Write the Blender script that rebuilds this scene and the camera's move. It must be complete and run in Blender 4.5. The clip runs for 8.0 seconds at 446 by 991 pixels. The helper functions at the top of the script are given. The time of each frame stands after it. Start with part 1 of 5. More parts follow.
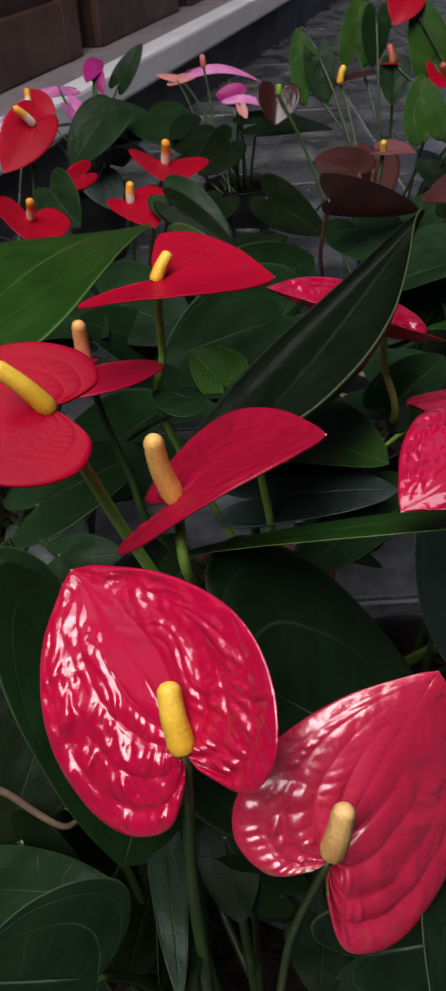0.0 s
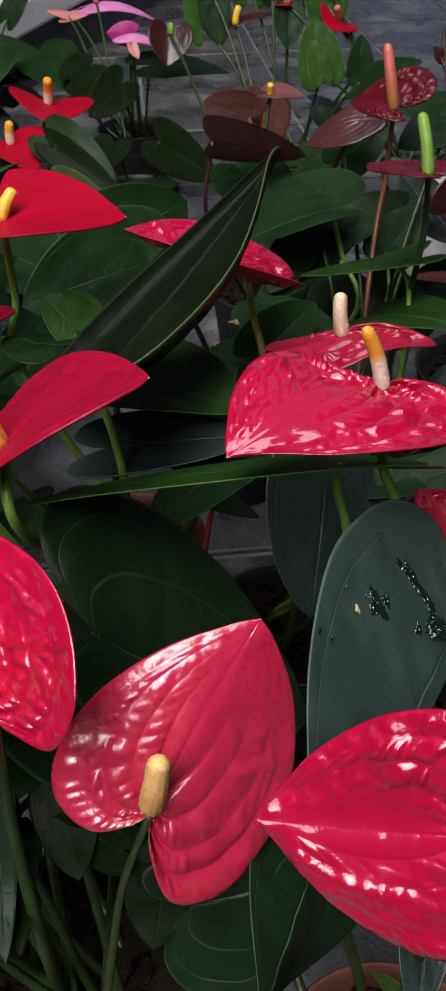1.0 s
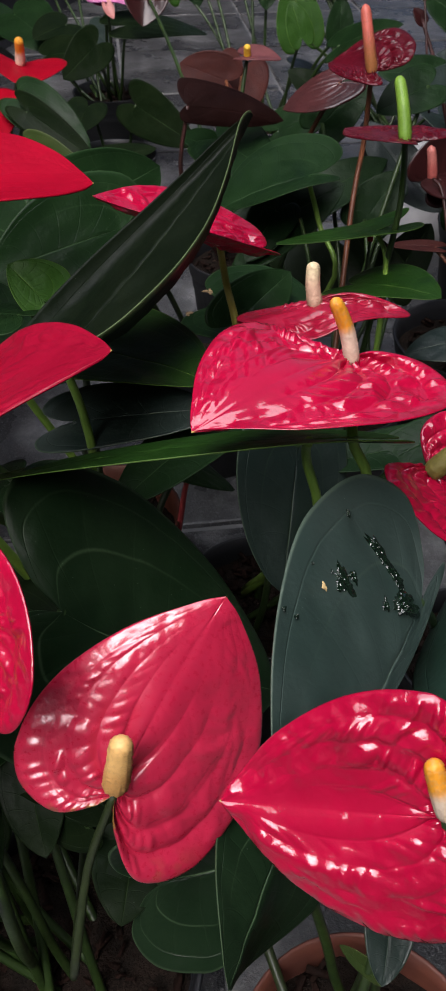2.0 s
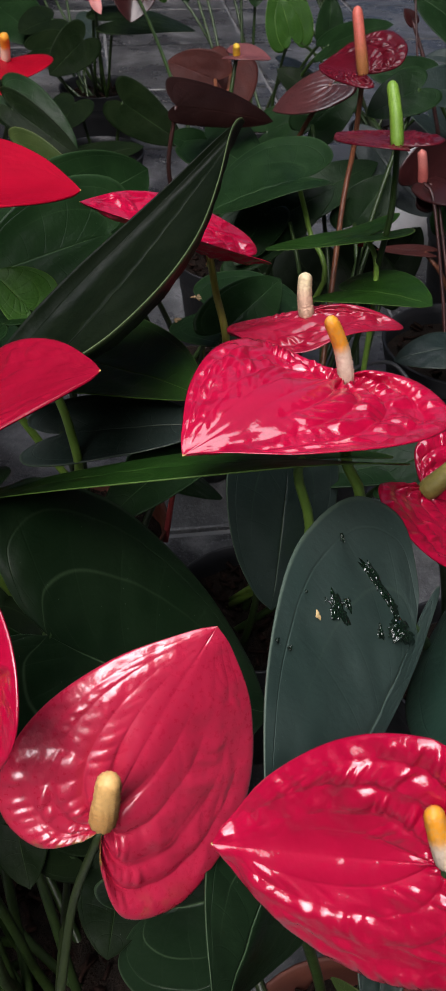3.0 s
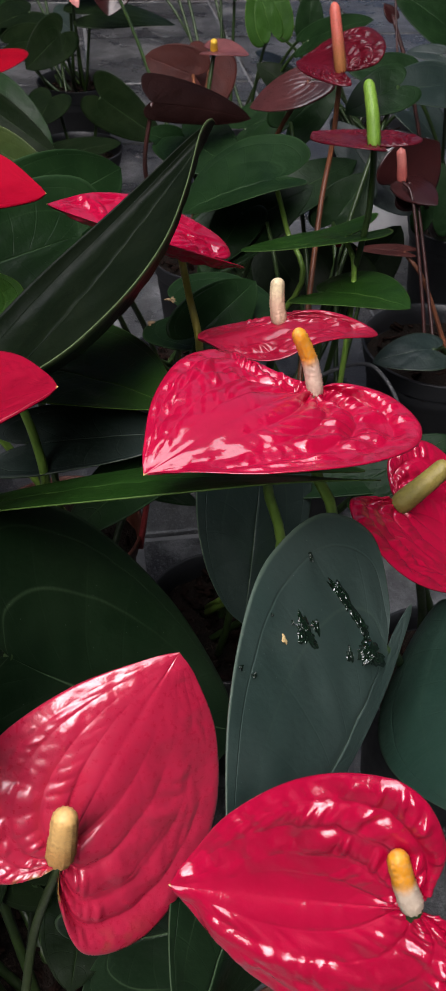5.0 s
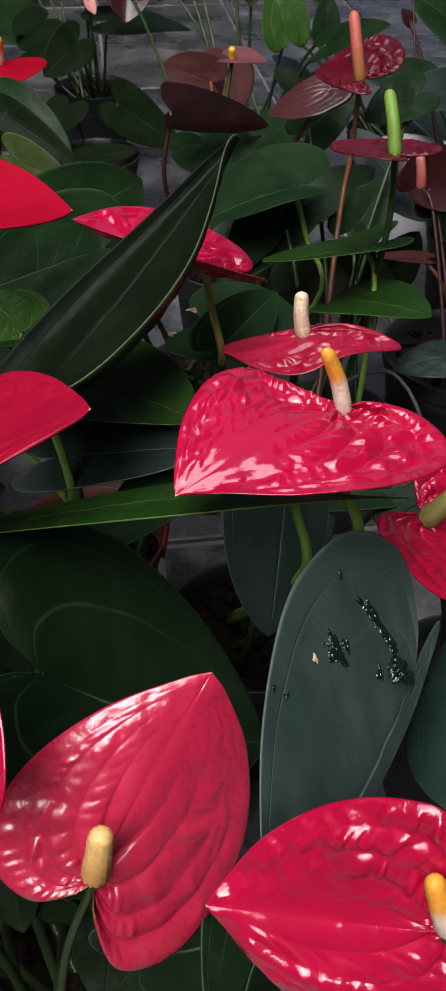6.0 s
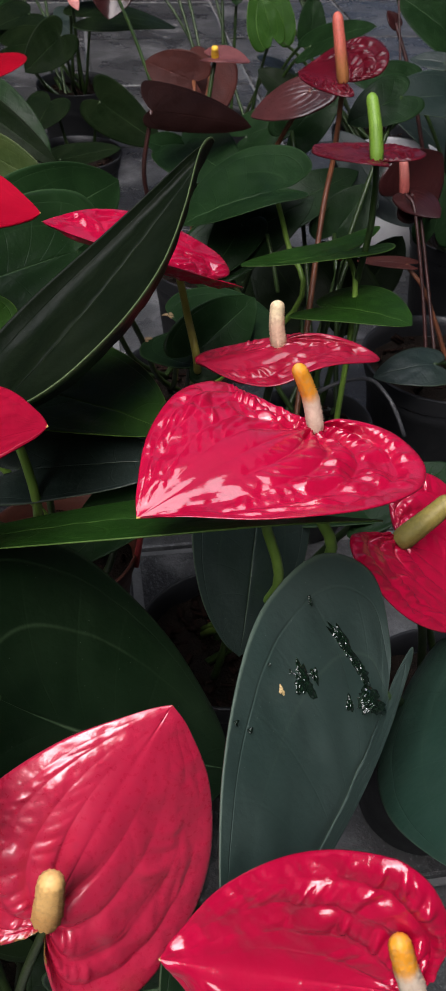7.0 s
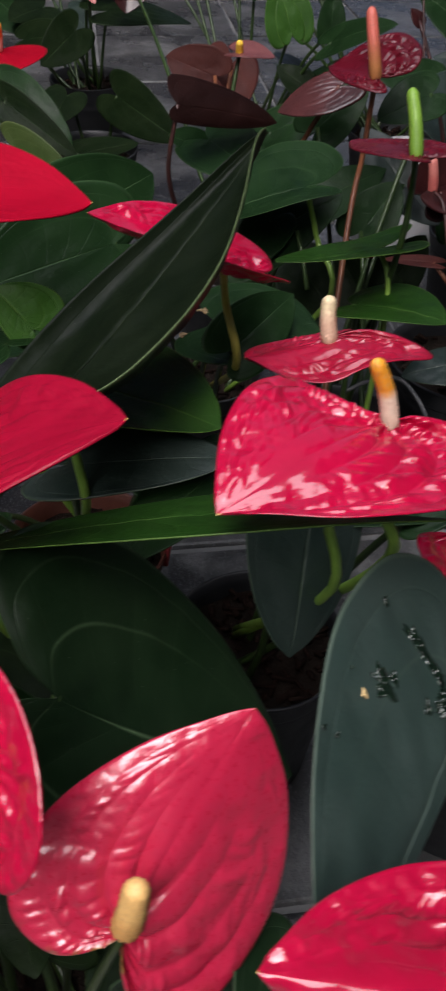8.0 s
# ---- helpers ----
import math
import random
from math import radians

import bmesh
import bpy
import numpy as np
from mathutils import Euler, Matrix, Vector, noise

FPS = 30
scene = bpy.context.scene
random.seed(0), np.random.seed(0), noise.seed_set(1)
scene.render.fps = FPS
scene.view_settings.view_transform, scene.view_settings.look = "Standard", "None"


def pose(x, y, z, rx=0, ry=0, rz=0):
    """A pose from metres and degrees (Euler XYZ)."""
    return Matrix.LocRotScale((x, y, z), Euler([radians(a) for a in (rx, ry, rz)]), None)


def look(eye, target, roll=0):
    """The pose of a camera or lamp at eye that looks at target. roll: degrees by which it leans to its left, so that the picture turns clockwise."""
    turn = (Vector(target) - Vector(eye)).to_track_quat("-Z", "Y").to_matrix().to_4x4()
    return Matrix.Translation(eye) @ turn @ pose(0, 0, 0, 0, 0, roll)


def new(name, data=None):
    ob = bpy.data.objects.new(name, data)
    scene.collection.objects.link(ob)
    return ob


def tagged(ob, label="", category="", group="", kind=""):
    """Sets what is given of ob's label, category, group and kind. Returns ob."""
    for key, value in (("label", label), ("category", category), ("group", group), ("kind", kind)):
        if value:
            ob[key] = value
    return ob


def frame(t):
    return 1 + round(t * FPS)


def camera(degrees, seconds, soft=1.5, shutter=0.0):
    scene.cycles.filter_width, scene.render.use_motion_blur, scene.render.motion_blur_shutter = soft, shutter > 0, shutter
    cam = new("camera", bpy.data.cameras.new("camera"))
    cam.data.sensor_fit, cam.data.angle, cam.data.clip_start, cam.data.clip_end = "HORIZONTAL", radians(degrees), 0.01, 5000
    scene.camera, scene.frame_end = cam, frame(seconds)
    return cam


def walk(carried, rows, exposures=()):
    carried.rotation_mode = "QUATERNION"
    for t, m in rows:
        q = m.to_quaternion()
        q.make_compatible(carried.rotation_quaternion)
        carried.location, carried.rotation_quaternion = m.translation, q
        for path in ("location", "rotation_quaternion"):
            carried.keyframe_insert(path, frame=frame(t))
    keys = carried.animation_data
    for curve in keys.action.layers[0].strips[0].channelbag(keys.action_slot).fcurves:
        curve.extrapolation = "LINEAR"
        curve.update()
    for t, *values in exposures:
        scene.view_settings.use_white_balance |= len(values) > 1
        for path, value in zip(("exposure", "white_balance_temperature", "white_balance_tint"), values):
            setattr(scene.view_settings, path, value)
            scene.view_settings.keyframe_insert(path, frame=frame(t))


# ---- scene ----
cam = camera(28.3, 8.0, shutter=0.5)
PATH = [
    (0, (0.1283, 0.0905, 0.7150), (0.0310, 1.7054, -0.4608), -3.72),
    (0.5, (0.1393, 0.0941, 0.7116), (0.0882, 1.6785, -0.5079), -3.68),
    (0.7, (0.1432, 0.0977, 0.7023), (0.1482, 1.6664, -0.5383), -1.80),
    (1, (0.1712, 0.0990, 0.7015), (0.2453, 1.6505, -0.5584), -0.78),
    (1.5, (0.1703, 0.1079, 0.6982), (0.2519, 1.6308, -0.5958), -0.89),
    (2, (0.1793, 0.1058, 0.6990), (0.2880, 1.6104, -0.6141), -0.05),
    (3.5, (0.1769, 0.1280, 0.7042), (0.3361, 1.6193, -0.6189), 1.74),
    (4, (0.1840, 0.1280, 0.7070), (0.3580, 1.6148, -0.6193), 2.47),
    (5.3, (0.1881, 0.1397, 0.7004), (0.3519, 1.6216, -0.6326), 1.25),
    (5.5, (0.1791, 0.1399, 0.7016), (0.3279, 1.6239, -0.6308), 0.82),
    (6, (0.1814, 0.1412, 0.7095), (0.3241, 1.6252, -0.6236), 0.80),
    (6.5, (0.1856, 0.1569, 0.7048), (0.3332, 1.6386, -0.6304), 1.11),
    (7, (0.1907, 0.1588, 0.7056), (0.3683, 1.6377, -0.6291), 2.28),
    (7.5, (0.1877, 0.1619, 0.7055), (0.3824, 1.6407, -0.6268), 3.02),
    (7.7, (0.1804, 0.1629, 0.7076), (0.3845, 1.6372, -0.6283), 3.56),
    (8, (0.1587, 0.1682, 0.6971), (0.3523, 1.6452, -0.6374), 3.31),
]
EXPOSURES = ((0.0, -0.22, 6250, 14), (0.6, -0.08, 6250, 14), (1.6, 0.10, 6250, 14), (8.0, 0.10, 6250, 14))
SKY, SUN, SUN_TURN = 0.13, 0.8, 192.0
SUN_FROM = (-0.35, -1.9, 5.0)
SLAB_TURN, SLAB_SHIFT = 2.8, 0.245
# Opening between two added roofs, and the power of its made-up strip lamp.
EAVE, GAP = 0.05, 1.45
GAP_FROM, GAP_TO, STRIP_POWER = -6.5, -2.3, 76.0
# The house front stands along a slanting line on the far side; local x runs along it, local y goes in.
FRONT = Matrix.Translation((0.0376, 3.86, 0)) @ Matrix.Rotation(math.atan2(5.497 - 3.860, 0.5175 - 0.0376), 4, "Z")
cam.data.dof.use_dof, cam.data.dof.focus_distance, cam.data.dof.aperture_fstop = True, 0.40, 80.0
walk(cam, [(t, look(eye, target, roll)) for t, eye, target, roll in PATH], EXPOSURES)

# ---- daylight: overcast sky, soft sun and an added overhead strip lamp ----
world = bpy.data.worlds.new("overcast")
scene.world = world
world.use_nodes = True
wn = world.node_tree
sky = wn.nodes.new("ShaderNodeTexSky")
sky.sky_type = "NISHITA"
sky.sun_disc = False
sky.sun_elevation, sky.sun_rotation = radians(58), radians(SUN_TURN)
sky.air_density, sky.dust_density, sky.ozone_density = 0.7, 8.0, 1.0
wn.links.new(sky.outputs[0], wn.nodes["Background"].inputs[0])
wn.nodes["Background"].inputs[1].default_value = SKY
sun = new("sun", bpy.data.lights.new("sun", "SUN"))
sun.data.energy, sun.data.angle, sun.data.color = SUN, radians(36), (0.965, 0.98, 1.0)
sun.matrix_basis = look(SUN_FROM, (0.2, 0.6, 0.3))

# Added area lamp overhead; lights the front spathes and draws their highlights.
fill_strip = new("overhead_fill", bpy.data.lights.new("overhead_fill", "AREA"))
fill_strip.data.shape, fill_strip.data.size, fill_strip.data.size_y, fill_strip.data.energy, fill_strip.data.color = "RECTANGLE", GAP_TO - GAP_FROM - 0.02, GAP - EAVE - 0.02, STRIP_POWER, (0.97, 0.985, 1.0)
fill_strip.matrix_basis = FRONT @ Matrix.Translation(((GAP_FROM + GAP_TO) / 2, -(GAP + EAVE) / 2, 2.65))


# ---- materials ----
def nodes_of(name):
    mat = bpy.data.materials.new(name)
    mat.use_nodes = True
    tree = mat.node_tree
    return mat, tree, tree.nodes["Principled BSDF"]


def add(tree, kind, **values):
    node = tree.nodes.new(kind)
    for key, value in values.items():
        node.inputs[key.replace("_", " ")].default_value = value
    return node


def maths(tree, op, a, b=None, c=None, clamp=False):
    node = tree.nodes.new("ShaderNodeMath")
    node.operation, node.use_clamp = op, clamp
    for i, v in enumerate((a, b, c)):
        if v is None:
            continue
        if isinstance(v, (int, float)):
            node.inputs[i].default_value = v
        else:
            tree.links.new(v, node.inputs[i])
    return node.outputs[0]


def mix(tree, fac, a, b, blend="MIX"):
    node = tree.nodes.new("ShaderNodeMix")
    node.data_type, node.blend_type = "RGBA", blend
    for slot, v in ((0, fac), (6, a), (7, b)):
        if isinstance(v, (int, float)):
            node.inputs[slot].default_value = v
        elif isinstance(v, tuple):
            node.inputs[slot].default_value = (*v, 1.0)
        else:
            tree.links.new(v, node.inputs[slot])
    return node.outputs[2]


def span(tree, value, lo, hi, a=0.0, b=1.0):
    node = tree.nodes.new("ShaderNodeMapRange")
    node.interpolation_type = "SMOOTHSTEP"
    tree.links.new(value, node.inputs[0])
    for i, v in enumerate((lo, hi, a, b)):
        node.inputs[i + 1].default_value = v
    return node.outputs[0]


def place(tree):
    return tree.nodes.new("ShaderNodeTexCoord").outputs["Object"]


def noisy(tree, coords, scale, detail=3.0, rough=0.55):
    node = add(tree, "ShaderNodeTexNoise", Scale=scale, Detail=detail, Roughness=rough)
    tree.links.new(coords, node.inputs["Vector"])
    return node.outputs["Fac"]


def cells(tree, coords, scale, feature="F1", out="Distance"):
    node = add(tree, "ShaderNodeTexVoronoi", Scale=scale)
    node.feature = feature
    tree.links.new(coords, node.inputs["Vector"])
    return node.outputs[out]


def bump(tree, shader, height, strength, distance):
    node = add(tree, "ShaderNodeBump", Strength=strength, Distance=distance)
    tree.links.new(height, node.inputs["Height"])
    tree.links.new(node.outputs[0], shader.inputs["Normal"])


def feed(tree, shader, **values):
    for key, v in values.items():
        slot = shader.inputs[key.replace("_", " ")]
        if isinstance(v, (int, float)):
            slot.default_value = v
        elif isinstance(v, tuple):
            slot.default_value = (*v, 1.0)
        else:
            tree.links.new(v, slot)


def blade_axes(tree):
    """How far out from the midrib (0 to 1) and how far along to the tip (0 to 1)."""
    uv = tree.nodes.new("ShaderNodeUVMap")
    sep = tree.nodes.new("ShaderNodeSeparateXYZ")
    tree.links.new(uv.outputs[0], sep.inputs[0])
    out = maths(tree, "ABSOLUTE", maths(tree, "MULTIPLY_ADD", sep.outputs[0], 2.0, -1.0))
    return out, sep.outputs[1]


def line(tree, value, centre, width):
    d = maths(tree, "ABSOLUTE", maths(tree, "SUBTRACT", value, centre))
    return span(tree, d, 0.0, width, 1.0, 0.0)


def spathe_material(name, colour, deep, sheen, rough, coat, gloss=0.045, tip=(0.55, 0.42, 0.12), speckle=0.0, pucker=1.0, satin=0.15):
    mat, tree, sh = nodes_of(name)
    out, along = blade_axes(tree)
    co = place(tree)
    big = noisy(tree, co, 30.0, 2.0)
    fine = noisy(tree, co, 420.0, 2.0)
    base = mix(tree, span(tree, big, 0.25, 0.8), colour, deep)
    base = mix(tree, maths(tree, "MULTIPLY", span(tree, fine, 0.45, 0.75), 0.12), base, sheen)
    veins = maths(tree, "MULTIPLY", line(tree, out, 0.0, 0.03), 0.4)
    for c in (0.20, 0.40, 0.60, 0.80):
        veins = maths(tree, "MAXIMUM", veins, line(tree, out, c, 0.02))
    base = mix(tree, maths(tree, "MULTIPLY", maths(tree, "MULTIPLY", veins, span(tree, along, 0.8, 0.2)), 0.10), base, deep)
    base = mix(tree, maths(tree, "MULTIPLY", span(tree, out, 0.975, 1.0), 0.6), base, deep)
    if speckle:
        spots = span(tree, noisy(tree, co, 55.0, 4.0, 0.7), 0.50, 0.60)
        edge = maths(tree, "MULTIPLY", span(tree, out, 0.80, 0.97), span(tree, along, 0.45, 0.1))
        base = mix(tree, maths(tree, "MULTIPLY", maths(tree, "MULTIPLY", spots, edge), speckle), base, (0.24, 0.14, 0.03))
    base = mix(tree, span(tree, along, 0.984, 0.996), base, tip)
    cell = cells(tree, co, 300.0, "SMOOTH_F1")
    wrinkle = maths(tree, "MULTIPLY", noisy(tree, co, 300.0, 3.0, 0.65), span(tree, out, 0.12, 0.55, 0.15, 1.0))
    height = maths(tree, "MULTIPLY", maths(tree, "MULTIPLY", cell, span(tree, out, 0.15, 0.6)), -0.30)
    height = maths(tree, "MULTIPLY_ADD", wrinkle, 0.28 if speckle else 0.33, height)
    height = maths(tree, "MULTIPLY_ADD", maths(tree, "MULTIPLY", veins, span(tree, along, 0.75, 0.2)), -0.25, height)
    height = maths(tree, "MULTIPLY_ADD", noisy(tree, co, 700.0, 2.0), 0.04, height)
    node = add(tree, "ShaderNodeBump", Strength=min(1.0, 0.8 * pucker), Distance=0.0011)
    tree.links.new(height, node.inputs["Height"])
    for slot in ("Normal", "Coat Normal"):
        tree.links.new(node.outputs[0], sh.inputs[slot])
    feed(tree, sh, Base_Color=base, Roughness=span(tree, fine, 0.3, 0.75, rough * 0.85, rough * 1.2), Coat_Weight=coat, Coat_Roughness=gloss, Coat_IOR=1.68,
         Specular_IOR_Level=satin)
    return mat


def leaf_material(name, colour, pale, vein, rough=0.32, margin=0.6, spec=0.5, rim=0.97, streak=0.16, ribs=1.0, both=True):
    mat, tree, sh = nodes_of(name)
    out, along = blade_axes(tree)
    co = place(tree)
    big = noisy(tree, co, 24.0, 3.0)
    fine = noisy(tree, co, 300.0, 3.0)
    base = mix(tree, span(tree, big, 0.3, 0.72), colour, pale)
    base = mix(tree, maths(tree, "MULTIPLY", span(tree, fine, 0.5, 0.8), 0.35), base, pale)
    rise = maths(tree, "SUBTRACT", along, maths(tree, "MULTIPLY", out, 0.16))
    saw = maths(tree, "FRACT", maths(tree, "MULTIPLY", rise, 9.0))
    side = maths(tree, "MULTIPLY", line(tree, saw, 0.5, 0.045), span(tree, out, 0.92, 0.75))
    rib = line(tree, out, 0.0, 0.024)
    bow = line(tree, maths(tree, "SUBTRACT", out, maths(tree, "MULTIPLY", along, 0.05)), 0.52, 0.016)
    ring = line(tree, out, 0.84, 0.012)
    ease = span(tree, along, 0.95, 0.25, 0.0, 1.0)
    net = maths(tree, "MULTIPLY", span(tree, cells(tree, co, 260.0, "DISTANCE_TO_EDGE"), 0.0, 0.08, 1.0, 0.0), 0.12)
    lines = maths(tree, "MAXIMUM", maths(tree, "MULTIPLY", side, streak), maths(tree, "MULTIPLY", ring, 0.35 * ribs))
    lines = maths(tree, "MAXIMUM", lines, maths(tree, "MULTIPLY", maths(tree, "MULTIPLY", bow, ease), 0.9 * ribs))
    lines = maths(tree, "MAXIMUM", lines, maths(tree, "MULTIPLY", rib, 2.2 * ribs))
    base = mix(tree, maths(tree, "MULTIPLY", lines, 0.24), base, vein)
    base = mix(tree, net, base, colour)
    pale = maths(tree, "MULTIPLY", span(tree, out, rim, rim + 0.025), margin)
    if not both:
        across = tree.nodes.new("ShaderNodeSeparateXYZ")
        tree.links.new(tree.nodes.new("ShaderNodeUVMap").outputs[0], across.inputs[0])
        pale = maths(tree, "MULTIPLY", pale, span(tree, across.outputs[0], 0.45, 0.55))
    base = mix(tree, pale, base, vein)
    dust = span(tree, cells(tree, co, 190.0), 0.05, 0.03)
    base = mix(tree, maths(tree, "MULTIPLY", dust, 0.35), base, (0.25, 0.27, 0.24))
    height = maths(tree, "MULTIPLY_ADD", fine, 0.3, maths(tree, "MULTIPLY", maths(tree, "ADD", maths(tree, "MULTIPLY", side, 1.6 * streak), maths(tree, "ADD", rib, maths(tree, "MULTIPLY", ring, 0.5))), -0.6))
    height = maths(tree, "MULTIPLY_ADD", noisy(tree, co, 90.0, 2.0), 0.9, height)
    height = maths(tree, "MULTIPLY_ADD", noisy(tree, co, 38.0, 2.0), 1.6, height)
    bump(tree, sh, height, 0.5, 0.0014)
    feed(tree, sh, Base_Color=base, Roughness=span(tree, big, 0.25, 0.75, rough * 0.85, rough * 1.3), Specular_IOR_Level=spec)
    return mat


def spadix_material(name, foot, top, turn=0.5, soft=0.12, dark=None):
    mat, tree, sh = nodes_of(name)
    uv = tree.nodes.new("ShaderNodeUVMap")
    sep = tree.nodes.new("ShaderNodeSeparateXYZ")
    tree.links.new(uv.outputs[0], sep.inputs[0])
    co = place(tree)
    wob = maths(tree, "MULTIPLY_ADD", noisy(tree, co, 300.0), 0.12, maths(tree, "SUBTRACT", sep.outputs[1], 0.06))
    base = mix(tree, span(tree, wob, turn - soft, turn + soft), foot, top)
    dots = cells(tree, co, 620.0)
    base = mix(tree, maths(tree, "MULTIPLY", span(tree, dots, 0.5, 0.75), 0.22), base, dark or tuple(c * 0.5 for c in foot))
    bump(tree, sh, dots, -0.8, 0.0011)
    feed(tree, sh, Base_Color=base, Roughness=0.5)
    return mat


def plain_material(name, colour, other, scale, rough, grain=200.0, strength=0.3, depth=0.001, spec=0.5):
    mat, tree, sh = nodes_of(name)
    co = place(tree)
    n1, n2 = noisy(tree, co, scale, 4.0), noisy(tree, co, grain, 3.0)
    base = mix(tree, span(tree, n1, 0.32, 0.7), colour, other)
    base = mix(tree, maths(tree, "MULTIPLY", span(tree, n2, 0.5, 0.8), 0.3), base, other)
    bump(tree, sh, n2, strength, depth)
    feed(tree, sh, Base_Color=base, Roughness=span(tree, n1, 0.3, 0.75, rough * 0.85, rough * 1.2), Specular_IOR_Level=spec)
    return mat


RED = spathe_material("glossy_red_spathe", (0.48, 0.0027, 0.040), (0.38, 0.0018, 0.030), (0.55, 0.012, 0.066), 0.40, 1.0, 0.06, satin=0.06)
SATIN = spathe_material("satin_rose_red_spathe", (0.55, 0.018, 0.060), (0.46, 0.012, 0.047), (0.60, 0.042, 0.105), 0.31, 0.65, 0.15, tip=(0.40, 0.05, 0.04), speckle=1.0, pucker=0.8, satin=0.6)
DEEP = spathe_material("deep_red_spathe", (0.32, 0.003, 0.024), (0.25, 0.002, 0.018), (0.38, 0.012, 0.038), 0.45, 0.10, 0.15, pucker=0.5, satin=0.12)
CRIMSON = spathe_material("crimson_spathe", (0.35, 0.002, 0.018), (0.28, 0.0015, 0.014), (0.41, 0.009, 0.034), 0.5, 0.03, 0.12, pucker=0.4, satin=0.05)
CRIMSON_GLOSS = spathe_material("glossy_crimson_spathe", (0.36, 0.006, 0.032), (0.28, 0.004, 0.024), (0.45, 0.02, 0.06), 0.40, 0.5, 0.12, pucker=0.7)
SCARLET = spathe_material("scarlet_spathe", (0.34, 0.0022, 0.014), (0.26, 0.0016, 0.011), (0.40, 0.008, 0.024), 0.5, 0.04, 0.15, pucker=0.5, satin=0.06)
MAROON = spathe_material("maroon_spathe", (0.11, 0.004, 0.012), (0.07, 0.003, 0.008), (0.16, 0.013, 0.028), 0.34, 0.15, tip=(0.16, 0.03, 0.02), pucker=0.7)
COCOA = spathe_material("cocoa_brown_spathe", (0.075, 0.020, 0.020), (0.04, 0.012, 0.012), (0.12, 0.042, 0.04), 0.32, 0.5, 0.1, tip=(0.06, 0.02, 0.01), pucker=0.5)
CHOCOLATE = spathe_material("chocolate_spathe", (0.035, 0.008, 0.008), (0.018, 0.005, 0.005), (0.06, 0.018, 0.016), 0.35, 0.25, tip=(0.06, 0.02, 0.01), pucker=0.5)
LILAC = spathe_material("lilac_spathe", (0.58, 0.20, 0.42), (0.40, 0.08, 0.27), (0.66, 0.36, 0.54), 0.45, 0.1, tip=(0.5, 0.2, 0.36), pucker=0.4)
MAGENTA = spathe_material("magenta_spathe", (0.34, 0.015, 0.16), (0.22, 0.008, 0.10), (0.4, 0.05, 0.22), 0.45, 0.1, tip=(0.3, 0.02, 0.15), pucker=0.4)
SALMON = spathe_material("salmon_pink_spathe", (0.55, 0.22, 0.20), (0.42, 0.14, 0.14), (0.62, 0.34, 0.3), 0.45, 0.1, tip=(0.5, 0.2, 0.16), pucker=0.4)
DUSK = spathe_material("dusky_pink_spathe", (0.17, 0.055, 0.055), (0.09, 0.028, 0.028), (0.28, 0.13, 0.12), 0.4, 0.15, tip=(0.2, 0.08, 0.06), pucker=0.4)

GREEN = leaf_material("dark_green_leaf", (0.0064, 0.0190, 0.0056), (0.0110, 0.0310, 0.0086), (0.06, 0.11, 0.045), rough=0.38, margin=0.35, spec=0.11)
# Green leaf colour darkened to hold the shade inside the foliage.
SHADE_GREEN = leaf_material("shade_darkened_leaf", (0.0042, 0.0095, 0.0030), (0.0080, 0.0150, 0.0048), (0.04, 0.065, 0.025), rough=0.42, margin=0.25, spec=0.06, streak=0.1)
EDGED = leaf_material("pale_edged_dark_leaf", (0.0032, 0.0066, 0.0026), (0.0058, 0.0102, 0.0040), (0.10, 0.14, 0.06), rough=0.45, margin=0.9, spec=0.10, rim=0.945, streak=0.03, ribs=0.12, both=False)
BRIGHT = leaf_material("bright_green_leaf", (0.020, 0.062, 0.007), (0.032, 0.090, 0.012), (0.16, 0.26, 0.05), rough=0.42, spec=0.2)
MOSS = leaf_material("deep_moss_green_leaf", (0.0064, 0.0170, 0.0064), (0.0105, 0.0245, 0.0095), (0.075, 0.125, 0.06), rough=0.38, margin=0.4, spec=0.19, streak=0.12, ribs=1.7)
BLUE_GREEN = leaf_material("blue_green_leaf", (0.012, 0.024, 0.019), (0.020, 0.033, 0.027), (0.07, 0.11, 0.06), rough=0.42, spec=0.45, streak=0.10)
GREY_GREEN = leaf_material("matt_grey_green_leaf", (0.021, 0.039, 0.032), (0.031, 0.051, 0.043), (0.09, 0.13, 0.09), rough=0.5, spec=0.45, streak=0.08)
SEA_GREEN = leaf_material("sea_green_leaf", (0.017, 0.044, 0.030), (0.027, 0.060, 0.043), (0.09, 0.15, 0.10), rough=0.34, spec=0.60, streak=0.10)
FRESH = leaf_material("fresh_green_leaf", (0.010, 0.037, 0.0042), (0.017, 0.054, 0.0066), (0.10, 0.17, 0.04), rough=0.42, spec=0.12)
OLIVE = leaf_material("olive_green_leaf", (0.026, 0.046, 0.011), (0.042, 0.062, 0.015), (0.12, 0.14, 0.05), rough=0.45, spec=0.15)
BROWN = leaf_material("chocolate_brown_leaf", (0.009, 0.003, 0.0025), (0.014, 0.0042, 0.0035), (0.03, 0.01, 0.008), spec=0.08, rough=0.55, margin=0.2)
RUST = leaf_material("rusty_red_leaf", (0.040, 0.009, 0.007), (0.062, 0.015, 0.011), (0.1, 0.03, 0.025), spec=0.2, rough=0.55, margin=0.2)

